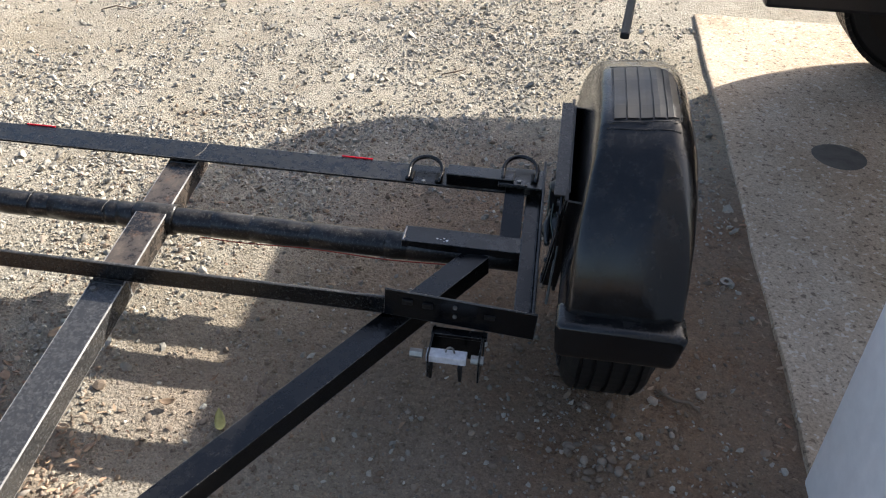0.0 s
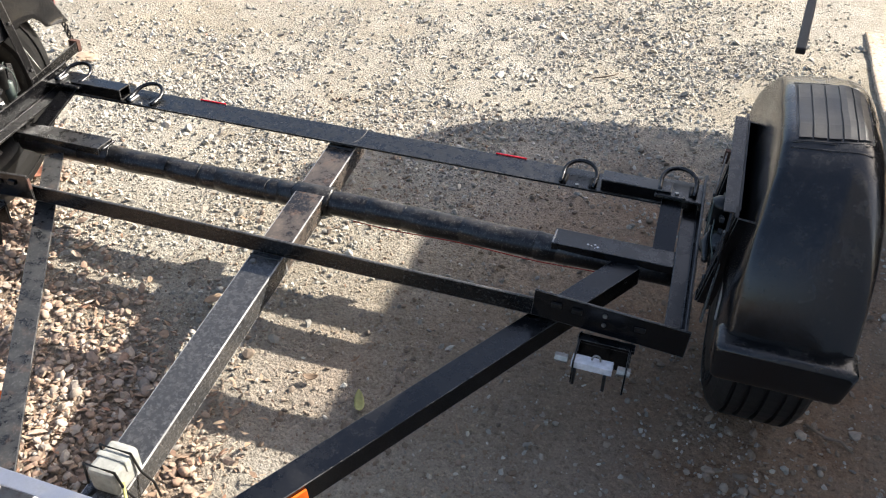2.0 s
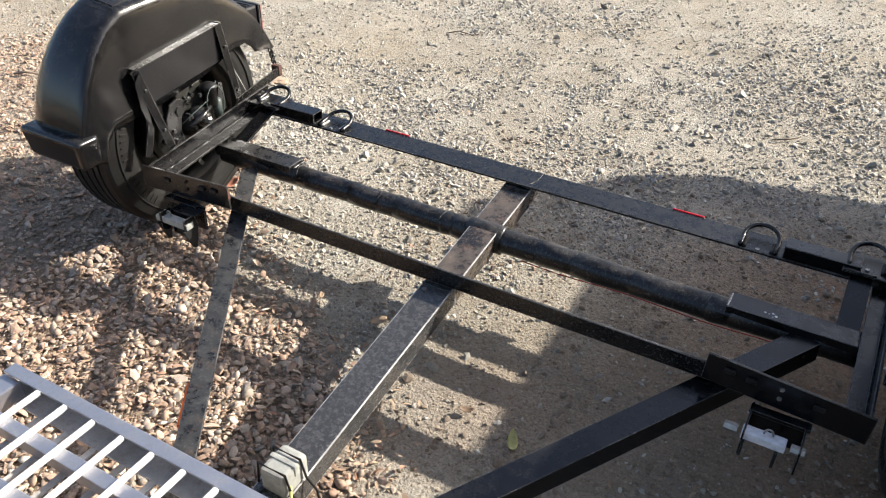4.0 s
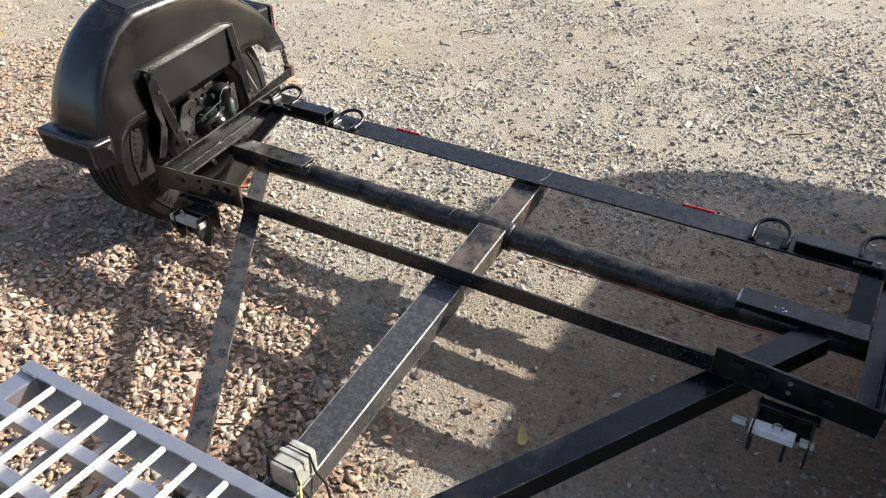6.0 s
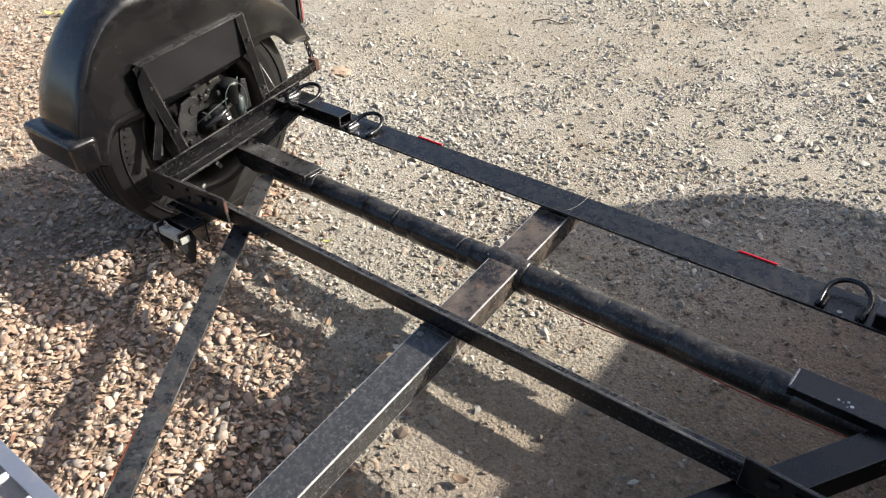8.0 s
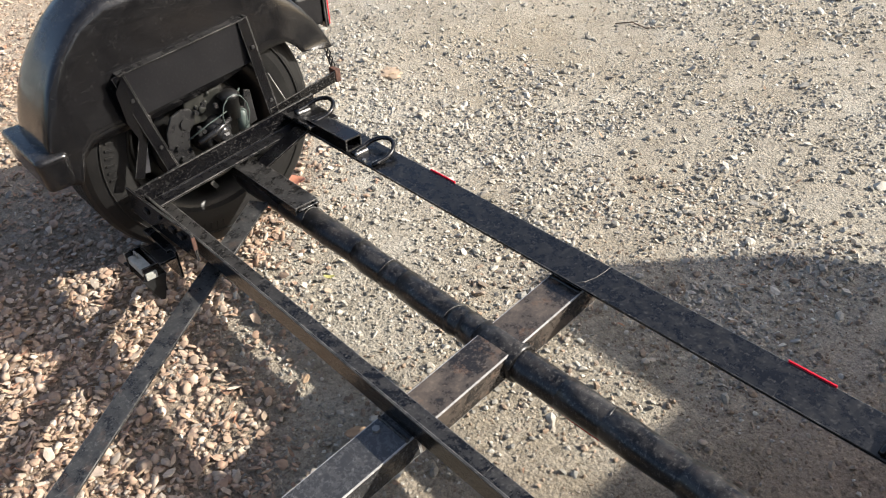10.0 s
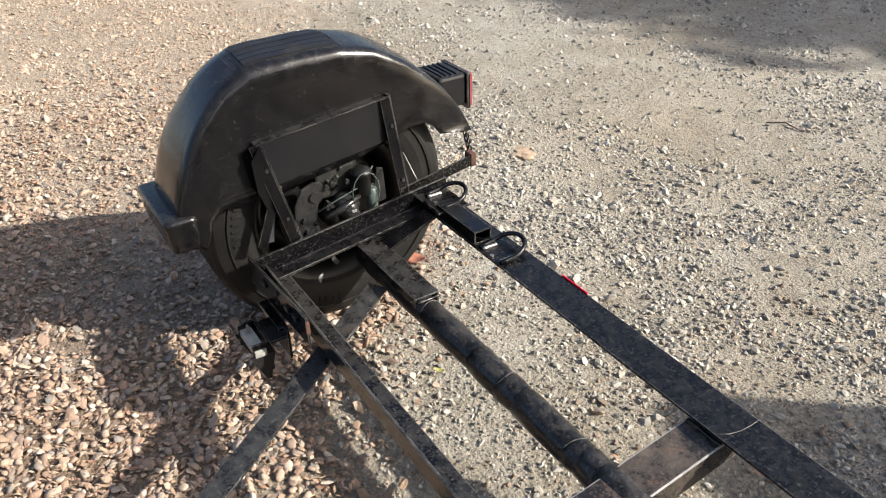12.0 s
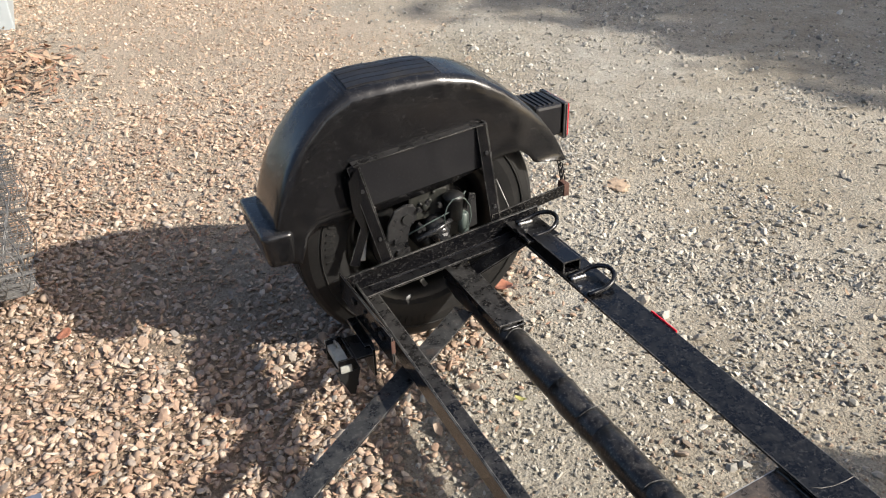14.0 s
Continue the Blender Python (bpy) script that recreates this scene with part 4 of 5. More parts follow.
def build_fender(sx):
    wide = 0.210
    x_in = 0.916
    bm = bmesh.new()
    rings = []
    for (cy_, cz), (sy, sz) in zip(CROWN, SKIRT):
        c, s = Vector((0, cy_, cz)), Vector((0, sy, sz))
        ring = []
        down = s - c
        flare = min(1.0, max(0.0, (cz - 0.54) / 0.11))      # the inner side leans outwards near the top
        # inner skirt up to the shoulder, across the crown, down the outer side
        for f, off in ((1.0, 0.0), (0.75, 0.003), (0.5, 0.006), (0.25, 0.010), (0.10, 0.014), (0.045, 0.018), (0.012, 0.026), (0.0, 0.036)):
            p = c + down * f
            ring.append(Vector((x_in + off + flare * 0.016 * (1 - f) ** 0.6, p.y, p.z)))
        ring.append(Vector((x_in + wide / 2, c.y, c.z + 0.006)))
        for f, off in ((-0.038, 0.058), (0.008, 0.034), (0.11, 0.015), (0.21, 0.005), (0.32, 0.002), (0.5, 0.0), (0.75, -0.002), (0.95, -0.003)):
            p = c + down * f
            ring.append(Vector((x_in + wide - off, p.y, p.z)))
        rings.append([bm.verts.new((sx * v.x, v.y, v.z)) for v in ring])
    for q, w in zip(rings, rings[1:]):
        for k in range(len(q) - 1):
            bm.faces.new([q[k], q[k + 1], w[k + 1], w[k]])
    # closing wall at the front and the tail
    bmesh.ops.recalc_face_normals(bm, faces=bm.faces[:])
    bmesh.ops.subdivide_edges(bm, edges=bm.edges[:], cuts=1, use_grid_fill=True, smooth=0.6)
    crown = BVHTree.FromBMesh(bm)
    fender = part("fender", bm, PLASTIC, dolly, "glossy black plastic fender with dusty scuffs", smooth=True)
    so = fender.modifiers.new("thickness", "SOLIDIFY")
    so.thickness, so.offset = 0.004, -1
    # front lip
    x0, x1 = sorted((sx * (x_in - 0.004), sx * (x_in + wide + 0.006)))
    bm = box(x0, x1, -0.190, -0.118, 0.318, 0.400, 0)
    for v in bm.verts:
        if v.co.z < 0.35:
            v.co.y += 0.012 if v.co.y < -0.15 else 0
            v.co.x *= 0.99 if abs(v.co.x) > 1 else 1.006
    bevel(bm, 0.016, 4)
    part("lip", bm, PLASTIC, fender, smooth=True)
    # ribbed step panel let into the top
    def top(x, y):
        hit = crown.ray_cast(Vector((x, y, 1.0)), Vector((0, 0, -1)))[0]
        return hit.z if hit else 0.66

    def drape(x0, x1, y0, y1, up, nx, ny, clip=0.0):
        bm = bmesh.new()
        grids = []
        for h in (up, -0.003):
            g = []
            for i in range(nx + 1):
                x = x0 + (x1 - x0) * i / nx
                cut = clip * max(0.0, (x - 1.045) / 0.04) ** 2
                g.append([bm.verts.new((sx * x, y, top(sx * x, y) + h)) for y in [y0 + 0.3 * cut + (y1 - cut - y0 - 0.3 * cut) * k / ny for k in range(ny + 1)]])
            grids.append(g)
        for g in grids:
            for i in range(nx):
                for k in range(ny):
                    bm.faces.new([g[i][k], g[i + 1][k], g[i + 1][k + 1], g[i][k + 1]])
        a, b = grids
        rim = [(i, 0) for i in range(nx)] + [(nx, k) for k in range(ny)] + [(i, ny) for i in range(nx, 0, -1)] + [(0, k) for k in range(ny, 0, -1)]
        for (i, k), (i2, k2) in zip(rim, rim[1:] + rim[:1]):
            bm.faces.new([a[i][k], a[i2][k2], b[i2][k2], b[i][k]])
        bmesh.ops.recalc_face_normals(bm, faces=bm.faces[:])
        return bm
    py0, py1 = 0.038, 0.250
    panel = part("step_panel", drape(0.968, 1.082, py0, py1, 0.0008, 12, 10, 0.04), RIBBED, fender, "ribbed matt black step panel")
    for k in range(5):
        xa = 0.972 + k * 0.0218
        part("rib", drape(xa, xa + 0.0190, py0 + 0.006, py1 - 0.006, 0.0030, 2, 10, 0.04), RIBBED, panel)
    rim = [(0.964, 0.036), (1.02, 0.035), (1.072, 0.038), (1.084, 0.050), (1.086, 0.12), (1.084, 0.19), (1.075, 0.222), (1.056, 0.243), (1.02, 0.254), (0.966, 0.256)]
    part("panel_edge", rod([(sx * x, y, top(sx * x, y) + 0.0006) for x, y in rim], 0.0012, 6), PLASTIC, panel, smooth=True)
    ledge = [(0.962 + 0.0150 * k, 0.027 - 0.004 * math.sin(k * 0.31)) for k in range(9)]
    part("ledge", rod([(sx * x, y, top(sx * x, y)) for x, y in ledge], 0.0016, 6), PLASTIC, fender, smooth=True)
    return fender


def build_wheel(sx):
    cx_, cy_, cz_, R, half = sx * 1.028, 0.195, 0.300, 0.300, 0.088
    wheel = new("wheel")
    wheel.parent = dolly
    prof = [(-half * 0.78, 0.185), (-half * 0.95, 0.195), (-half, 0.215), (-half * 1.02, 0.235), (-half * 0.99, 0.262), (-half * 0.90, 0.282), (-half * 0.80, 0.292)]
    for g in (-0.055, -0.03, 0.0, 0.03, 0.055):
        prof += [(g - 0.004, 0.299), (g - 0.003, 0.291), (g + 0.003, 0.291), (g + 0.004, 0.299)]
    prof += [(half * 0.80, 0.292), (half * 0.90, 0.282), (half * 0.99, 0.262), (half * 1.02, 0.235), (half, 0.215), (half * 0.95, 0.195), (half * 0.78, 0.185)]
    bm = lathe(prof, (cx_, cy_, cz_), "x", 72, closed=True)
    tyre = part("tyre", bm, TYRE, wheel, "black rubber tyre with circumferential grooves")
    # raised bars round the side wall in place of lettering
    s_in = -sx
    for k in range(40):
        if k % 10 in (8, 9):
            continue
        t = radians(112 + k * 4.2)
        o = Vector((cx_ + s_in * half * 1.028, cy_ + 0.236 * math.cos(t), cz_ + 0.236 * math.sin(t)))
        rad, tan = Vector((0, math.cos(t), math.sin(t))), Vector((0, -math.sin(t), math.cos(t)))
        part("raised_mark", extrude(rect(0.003, 0.0045), o + rad * 0.009, o - rad * 0.009, up=tan, bev=0), TYRE, tyre)
    for s2 in (-1, 1):
        ring = [(cx_ + s2 * half * 1.02, cy_ + 0.256 * math.cos(2 * math.pi * k / 48), cz_ + 0.256 * math.sin(2 * math.pi * k / 48)) for k in range(48)]
        part("sidewall_ridge", rod(ring, 0.0018, 5, True), TYRE, tyre, smooth=True)
    # rim barrel and disc
    prof = [(-0.075, 0.196), (-0.070, 0.188), (-0.05, 0.175), (0.05, 0.172), (0.070, 0.188), (0.075, 0.196), (0.075, 0.190), (0.05, 0.166), (-0.05, 0.168), (-0.068, 0.185)]
    rim = part("rim", lathe(prof, (cx_, cy_, cz_), "x", 48, closed=True), DRUM, wheel, "dark dusty steel rim", smooth=True)
    part("disc", lathe([(sx * 0.030, 0.168), (sx * 0.045, 0.13), (sx * 0.055, 0.07), (sx * 0.05, 0.065), (sx * 0.038, 0.13), (sx * 0.022, 0.166)], (cx_, cy_, cz_), "x", 40, closed=True), DRUM, rim, smooth=True)
    # brake drum, backing plate and hub
    brake = part("brake_drum", lathe([(-sx * 0.070, 0.112), (-sx * 0.066, 0.128), (-sx * 0.056, 0.13), (-sx * 0.03, 0.122), (sx * 0.03, 0.11), (sx * 0.045, 0.05)], (cx_, cy_, cz_), "x", 40), DRUM, wheel, "dark grey brake drum with bolts", smooth=False)
    bx = cx_ - sx * 0.095
    part("hub", lathe([(sx * 0.026, 0.038), (-sx * 0.012, 0.036), (-sx * 0.024, 0.024), (-sx * 0.034, 0.022), (-sx * 0.036, 0.012)], (bx, cy_, cz_), "x", 20), DRUM, brake, smooth=True)
    for k in range(8):
        t = 2 * math.pi * k / 8 + 0.3
        part("bolt", bolt((bx + sx * 0.025, cy_ + 0.09 * math.cos(t), cz_ + 0.09 * math.sin(t)), (-sx, 0, 0), 0.008, 0.009), DRUM, brake)
    part("back_plate", box(*sorted((bx - sx * 0.006, bx + sx * 0.004)), cy_ - 0.045, cy_ + 0.050, cz_ + 0.045, cz_ + 0.116, 0.006), PLATE, brake, "dusty olive-grey brake backing plate")
    for q, w, r in ((-0.019, 0.086, 0.0055), (0.005, 0.091, 0.0055), (0.015, 0.110, 0.005), (-0.005, 0.076, 0.011)):
        part("boss", lathe([(-sx * 0.005, r), (-sx * 0.011, r * 0.9), (-sx * 0.0125, r * 0.5)], (bx, cy_ + q, cz_ + w), "x", 12), PLATE, brake, smooth=True)
    for q, w in ((-0.029, 0.043), (-0.022, 0.036), (-0.033, 0.034)):
        part("bolt", bolt((bx - sx * 0.02, cy_ + q, cz_ + w), (-sx, 0, 0), 0.0055, 0.014), CASTING, brake)
    part("wheel_cylinder", lathe([(-0.028, 0.008), (-0.024, 0.0125), (0.022, 0.0125), (0.027, 0.007)], (bx - sx * 0.034, cy_ + 0.076, cz_ + 0.030), "z", 18), GREEN_WIRE, brake, "grey-green brake cylinder", smooth=True)
    cyl = lathe([(-0.032, 0.014), (-0.030, 0.020), (0.018, 0.022), (0.024, 0.026), (0.030, 0.020), (0.036, 0.010)], (bx - sx * 0.03, cy_ + 0.055, cz_ + 0.075), "z", 20)
    part("cylinder", cyl, DRUM, brake, "dark cast brake cylinder", smooth=True)
    part("hub_casting", lathe([(0.0, 0.034), (-sx * 0.020, 0.032), (-sx * 0.034, 0.024), (-sx * 0.044, 0.018), (-sx * 0.050, 0.010)], (bx - sx * 0.004, cy_ + 0.016, cz_ + 0.020), "x", 24), CASTING, brake, "worn grey hub casting", smooth=True)
    for oy, oz in ((0.085, 0.02), (0.105, 0.055)):
        fin = [(-0.012, -0.045), (0.008, -0.05), (0.016, 0.0), (0.008, 0.04), (-0.008, 0.035)]
        part("spring_arm", extrude(fin, (bx - sx * 0.020, cy_ + oy, cz_ + oz), (bx - sx * 0.026, cy_ + oy, cz_ + oz), bev=0.002), CASTING, brake)
    # rounded lever plate
    kid = [(-0.106, -0.05), (-0.075, -0.058), (-0.052, -0.04), (-0.054, -0.015), (-0.060, 0.015), (-0.052, 0.045), (-0.036, 0.062), (-0.032, 0.082), (-0.042, 0.098), (-0.062, 0.102), (-0.088, 0.092), (-0.106, 0.06), (-0.112, 0.01), (-0.113, -0.03)]
    bm = extrude([(sx * q, w) for q, w in kid][::-sx], (bx - sx * 0.018, cy_, cz_), (bx - sx * 0.026, cy_, cz_), bev=0.003)
    part("lever_plate", bm, CASTING, brake, "worn grey steel lever plate")
    part("lever_eye", lathe([(0, 0.012), (-sx * 0.004, 0.012)], (bx - sx * 0.0265, cy_ - 0.06, cz_ + 0.068), "x", 14), CABLE, brake)
    for q, w in ((-0.085, -0.01), (-0.09, 0.02), (0.02, 0.085), (-0.03, 0.085), (-0.01, 0.098)):
        part("bolt", bolt((bx - sx * 0.026, cy_ + q, cz_ + w), (-sx, 0, 0), 0.006, 0.008), CASTING, brake)
    part("spindle_nut", lathe([(-sx * 0.030, 0.016), (-sx * 0.040, 0.014), (-sx * 0.044, 0.008)], (bx - sx * 0.014, cy_ + 0.020, cz_ + 0.012), "x", 6), CASTING, brake)
    part("adjuster", rod([(bx - sx * 0.045, cy_ - 0.045, cz_ + 0.02), (bx - sx * 0.05, cy_ + 0.0, cz_ + 0.035), (bx - sx * 0.04, cy_ + 0.05, cz_ + 0.05)], [0.006, 0.008, 0.005], 7), CASTING, brake, smooth=True)
    hose = [(bx - sx * 0.05, cy_ + 0.055 + 0.034 * math.sin(k * 0.5), cz_ + 0.055 - 0.05 * math.cos(k * 0.5)) for k in range(11)]
    part("brake_hose", rod(hose, 0.0014, 6), GREEN_WIRE, brake, smooth=True)
    part("brake_hose", rod([(bx - sx * 0.03, cy_ - 0.06, cz_ + 0.03), (bx - sx * 0.042, cy_ - 0.01, cz_ + 0.055), (bx - sx * 0.04, cy_ + 0.05, cz_ + 0.07), (bx - sx * 0.03, cy_ + 0.085, cz_ + 0.105)], 0.0017, 6), GREEN_WIRE, brake, smooth=True)
    # pale strip beside the front leg: the sunlit rim edge, added as a shape
    part("sunlit_rim_strip", extrude(rect(0.012, 0.003), (bx - sx * 0.012, cy_ - 0.150, cz_ + 0.085), (bx - sx * 0.010, cy_ - 0.165, cz_ - 0.02), up=(-sx, 0, 0), bev=0.001), SUNLIT_RIM, brake, "pale strip standing in for the sunlit rim edge")
    part("brake_cable", rod([(bx - sx * 0.02, cy_ + 0.17, cz_ + 0.11), (bx - sx * 0.03, cy_ + 0.20, cz_ + 0.03), (bx - sx * 0.035, cy_ + 0.24, cz_ + 0.02), (bx - sx * 0.03, cy_ + 0.33, cz_ + 0.04)], 0.0022, 6), WIRE, brake, smooth=True)


def build_bracket(sx):
    """The angle-iron carrier that holds the fender over the rail."""
    x = 0.915
    y0, y1 = 0.022, 0.326
    z = lambda y: 0.521 + 0.11 * (y - 0.022)
    bm = extrude([(-0.022, 0), (0.003, 0), (0.003, -0.003), (-0.022, -0.003)][::1], (sx * (x - 0.005), y0, z(y0)), (sx * (x - 0.005), y1, z(y1)), bev=0.001)
    part("carrier_top", bm, BLACK_DUSTY, dolly)
    bm = extrude([(-0.0015, -0.105), (0.0015, -0.105), (0.0015, 0), (-0.0015, 0)], (sx * x, y0 + 0.01, z(y0)), (sx * x, y1 - 0.01, z(y1)), bev=0)
    part("carrier_plate", bm, RIBBED, dolly)
    for (ya, za), (yb, zb) in (((y0, z(y0)), (0.075, 0.288)), ((y1, z(y1)), (0.355, 0.29))):
        bm = extrude([(-0.014, -0.002), (0.014, -0.002), (0.014, 0.002), (-0.010, 0.002), (-0.010, 0.0), (-0.010, -0.030), (-0.014, -0.030)], (sx * (x - 0.004), ya, za), (sx * 0.885, yb, zb), up=(-sx, 0, 0), bev=0.001)
        leg = part("carrier_leg", bm, BLACK, dolly)
        for f in (0.25, 0.75):
            p = Vector((sx * (x - 0.004), ya, za)).lerp(Vector((sx * 0.885, yb, zb)), f)
            part("bolt", bolt(p - Vector((sx * 0.003, 0, 0)), (-sx, 0, 0), 0.0045, 0.004), CASTING, leg)
    gus = [(y0 - 0.016, z(y0) - 0.030), (y0 + 0.004, z(y0) - 0.004), (y0 + 0.016, 0.40), (y0 + 0.008, 0.36), (y0 - 0.012, 0.42)]
    bm = bmesh.new()
    two = [[bm.verts.new((sx * xx, q, w)) for q, w in gus] for xx in (0.900, 0.903)]
    for k in range(5):
        bm.faces.new([two[0][k], two[0][(k + 1) % 5], two[1][(k + 1) % 5], two[1][k]])
    bm.faces.new(two[0][::-1])
    bm.faces.new(two[1])
    bmesh.ops.recalc_face_normals(bm, faces=bm.faces[:])
    part("leg_gusset", bm, BLACK, dolly)
    # slanting stay from the front leg
    bm = extrude(rect(0.022, 0.005), (sx * 0.905, 0.055, 0.42), (sx * 0.895, 0.0, 0.29), up=(-sx, 0, 0), bev=0.001)
    part("stay", bm, BLACK, dolly)
    # thin bar running back past the tyre, with a rusty end
    bm = extrude(rect(0.004, 0.028), (sx * 0.888, 0.34, 0.335), (sx * 0.905, 0.555, 0.358), bev=0.001)
    tail = part("tail_bar", bm, BLACK_DUSTY, dolly)
    part("end_tab", box(*sorted((sx * 0.90, sx * 0.93)), 0.545, 0.560, 0.327, 0.360, 0.002), RUST, tail, "rusty bent steel tab")
    chain = [(sx * (0.925 + 0.004 * (k % 2)), 0.556 - 0.002 * k, 0.362 + 0.009 * k) for k in range(6)]
    for k, c in enumerate(chain):
        ring = [Vector(c) + Vector((0.006 * math.cos(t) * (k % 2), 0.006 * math.cos(t) * ((k + 1) % 2), 0.009 * math.sin(t))) for t in [2 * math.pi * j / 10 for j in range(10)]]
        part("chain_link", rod(ring, 0.002, 5, True), DRUM, tail, smooth=True)


def build_tail_lamp(sx):
    x0, x1 = sorted((sx * 1.025, sx * 1.135))
    lamp = part("tail_lamp", box(x0, x1, 0.536, 0.614, 0.430, 0.512, 0.008), RIBBED, dolly, "black tail lamp housing with a red lens")
    part("rim_frame", box(x0 - 0.006, x1 + 0.006, 0.614, 0.626, 0.420, 0.514, 0.004), BLACK, lamp)
    part("lens", box(x0 - 0.001, x1 + 0.001, 0.626, 0.632, 0.424, 0.510, 0.003), LENS, lamp, "red plastic lens")
    for k in range(5):
        part("rib", box(x0 + 0.01, x1 - 0.01, 0.535 + 0.014 * k, 0.541 + 0.014 * k, 0.511, 0.5155, 0.001), RIBBED, lamp)


def build_clamp(sx):
    """The open bracket that hangs under the front plate, with a pale bar and two pointed fins."""
    xa, xb = 0.690, 0.790
    if sx > 0:
        cheek, ends, z0 = [(-0.045, -0.075), (0.045, -0.055), (0.045, 0.0), (-0.045, 0.0)], (xa - 0.004, xb - 0.028), 0.214
    else:
        cheek, ends, z0 = [(0.000, -0.030), (0.022, -0.060), (0.045, -0.050), (0.045, 0.0), (0.010, 0.0)], (xa - 0.032, xb - 0.026), 0.203
    for x in (xa, xb - 0.004) if sx > 0 else (xa - 0.026, xb - 0.046):
        bm = extrude(cheek, (sx * x - 0.002, -0.080, 0.232), (sx * x + 0.002, -0.080, 0.232), bev=0.001)
        part("clamp_cheek", bm, BLACK, dolly)
    part("clamp_back", box(*sorted((sx * (xa + (0.0 if sx > 0 else -0.022)), sx * (xb - (0.0 if sx > 0 else 0.05)))), -0.050, -0.044, 0.165, 0.232, 0.001), BLACK, dolly)
    part("clamp_roof", box(*sorted((sx * (xa - 0.004), sx * (xb + 0.004))), -0.06, -0.04, 0.224, 0.232, 0.001), BLACK, dolly)
    bm = box(*sorted((sx * ends[0], sx * ends[1])), -0.122, -0.098, z0, z0 + 0.016, 0.002)
    block = part("clamp_block", bm, WHITE_TAG if sx > 0 else GREY_BOX, dolly, "pale grey steel block")
    if sx < 0:
        part("hanger", box(-0.742, -0.664, -0.092, -0.086, 0.158, 0.228, 0.001), BLACK, block)
        part("hanger_arm", box(-0.742, -0.664, -0.086, -0.050, 0.220, 0.226, 0.001), BLACK, block)
    else:
        for x in (xa - 0.024, xb - 0.008):
            part("nut", rod([(x - 0.012, -0.110, 0.222), (x + 0.012, -0.110, 0.222)], 0.009, 6), ZINC, block)
    for x in (ends[0] + 0.006, ends[1] - 0.012):
        fin = [(-0.020, 0.0), (-0.004, -0.062), (0.006, -0.058), (0.030, 0.0)]
        part("fin", extrude(fin, (sx * x - 0.003, -0.100, z0), (sx * x + 0.003, -0.100, z0), bev=0.001), CABLE, block)
    ring = [(sx * (xb - 0.060) + 0.008 * math.cos(t), -0.108, z0 + 0.018 + 0.012 * math.sin(t)) for t in [math.pi * k / 8 for k in range(9)]]
    part("shackle", rod(ring, 0.002, 6), ZINC, block, smooth=True)


for sx in (1, -1):
    build_fender(sx)
    build_wheel(sx)
    build_bracket(sx)
    build_tail_lamp(sx)
    build_clamp(sx)


# ---------------- aluminium ramp lying across tongue and brace ----------------
def build_ramp():
    r = thing("loading_ramp", "silver aluminium loading ramp with narrow white rungs, lying across the tongue", "ramp")
    xa, xb, zt = -0.560, 0.62, 0.238
    # outer channels: top flange and web, with a dirty lower flange turned inwards
    for k, y in enumerate((-0.675, -0.965)):
        s2 = 1 if k == 0 else -1
        prof = [(-0.008 * s2, 0), (0.019 * s2, 0), (0.019 * s2, -0.004), (-0.008 * s2, -0.004)]
        rail = part("side_rail", extrude(prof[::s2], (xa, y, zt), (xb, y, zt), bev=0.0018), ALU, r)
        prof = [(-0.008 * s2, 0), (-0.003 * s2, 0), (-0.003 * s2, -0.042), (-0.008 * s2, -0.042)]
        part("web", extrude(prof[::s2], (xa, y, zt - 0.004), (xb, y, zt - 0.004), bev=0.001), DIRTY_ALU, rail, "dirt-streaked pale web of the rail")
        prof = [(-0.008 * s2, 0), (0.040 * s2, 0), (0.040 * s2, -0.004), (-0.008 * s2, -0.004)]
        part("lower_flange", extrude(prof[::s2], (xa, y, zt - 0.046), (xb, y, zt - 0.046), bev=0.001), DIRTY_ALU, rail, "dirt-caked lower flange")
    for y in (-0.772, -0.868):
        part("centre_rail", extrude(rect(0.026, 0.030), (xa, y, zt - 0.009), (xb, y, zt - 0.009), bev=0.002), ALU, r)
    part("end_plate", box(xa - 0.004, xa + 0.042, -0.955, -0.690, zt - 0.05, zt - 0.010, 0.003), ALU, r)
    for k in range(15):
        x = -0.457 + k * 0.0725
        prof = [(-0.006, -0.004), (-0.004, 0.001), (0.004, 0.001), (0.006, -0.004), (0.004, -0.009), (-0.004, -0.009)]
        part("rung", extrude(prof, (x, -0.945, zt), (x, -0.695, zt), bev=0.0008), RUNG, r)
        part("lower_bar", extrude(rect(0.014, 0.004), (x + 0.012, -0.945, zt - 0.046), (x + 0.012, -0.715, zt - 0.046), bev=0.001), DIRTY_ALU, r)
    return r


build_ramp()


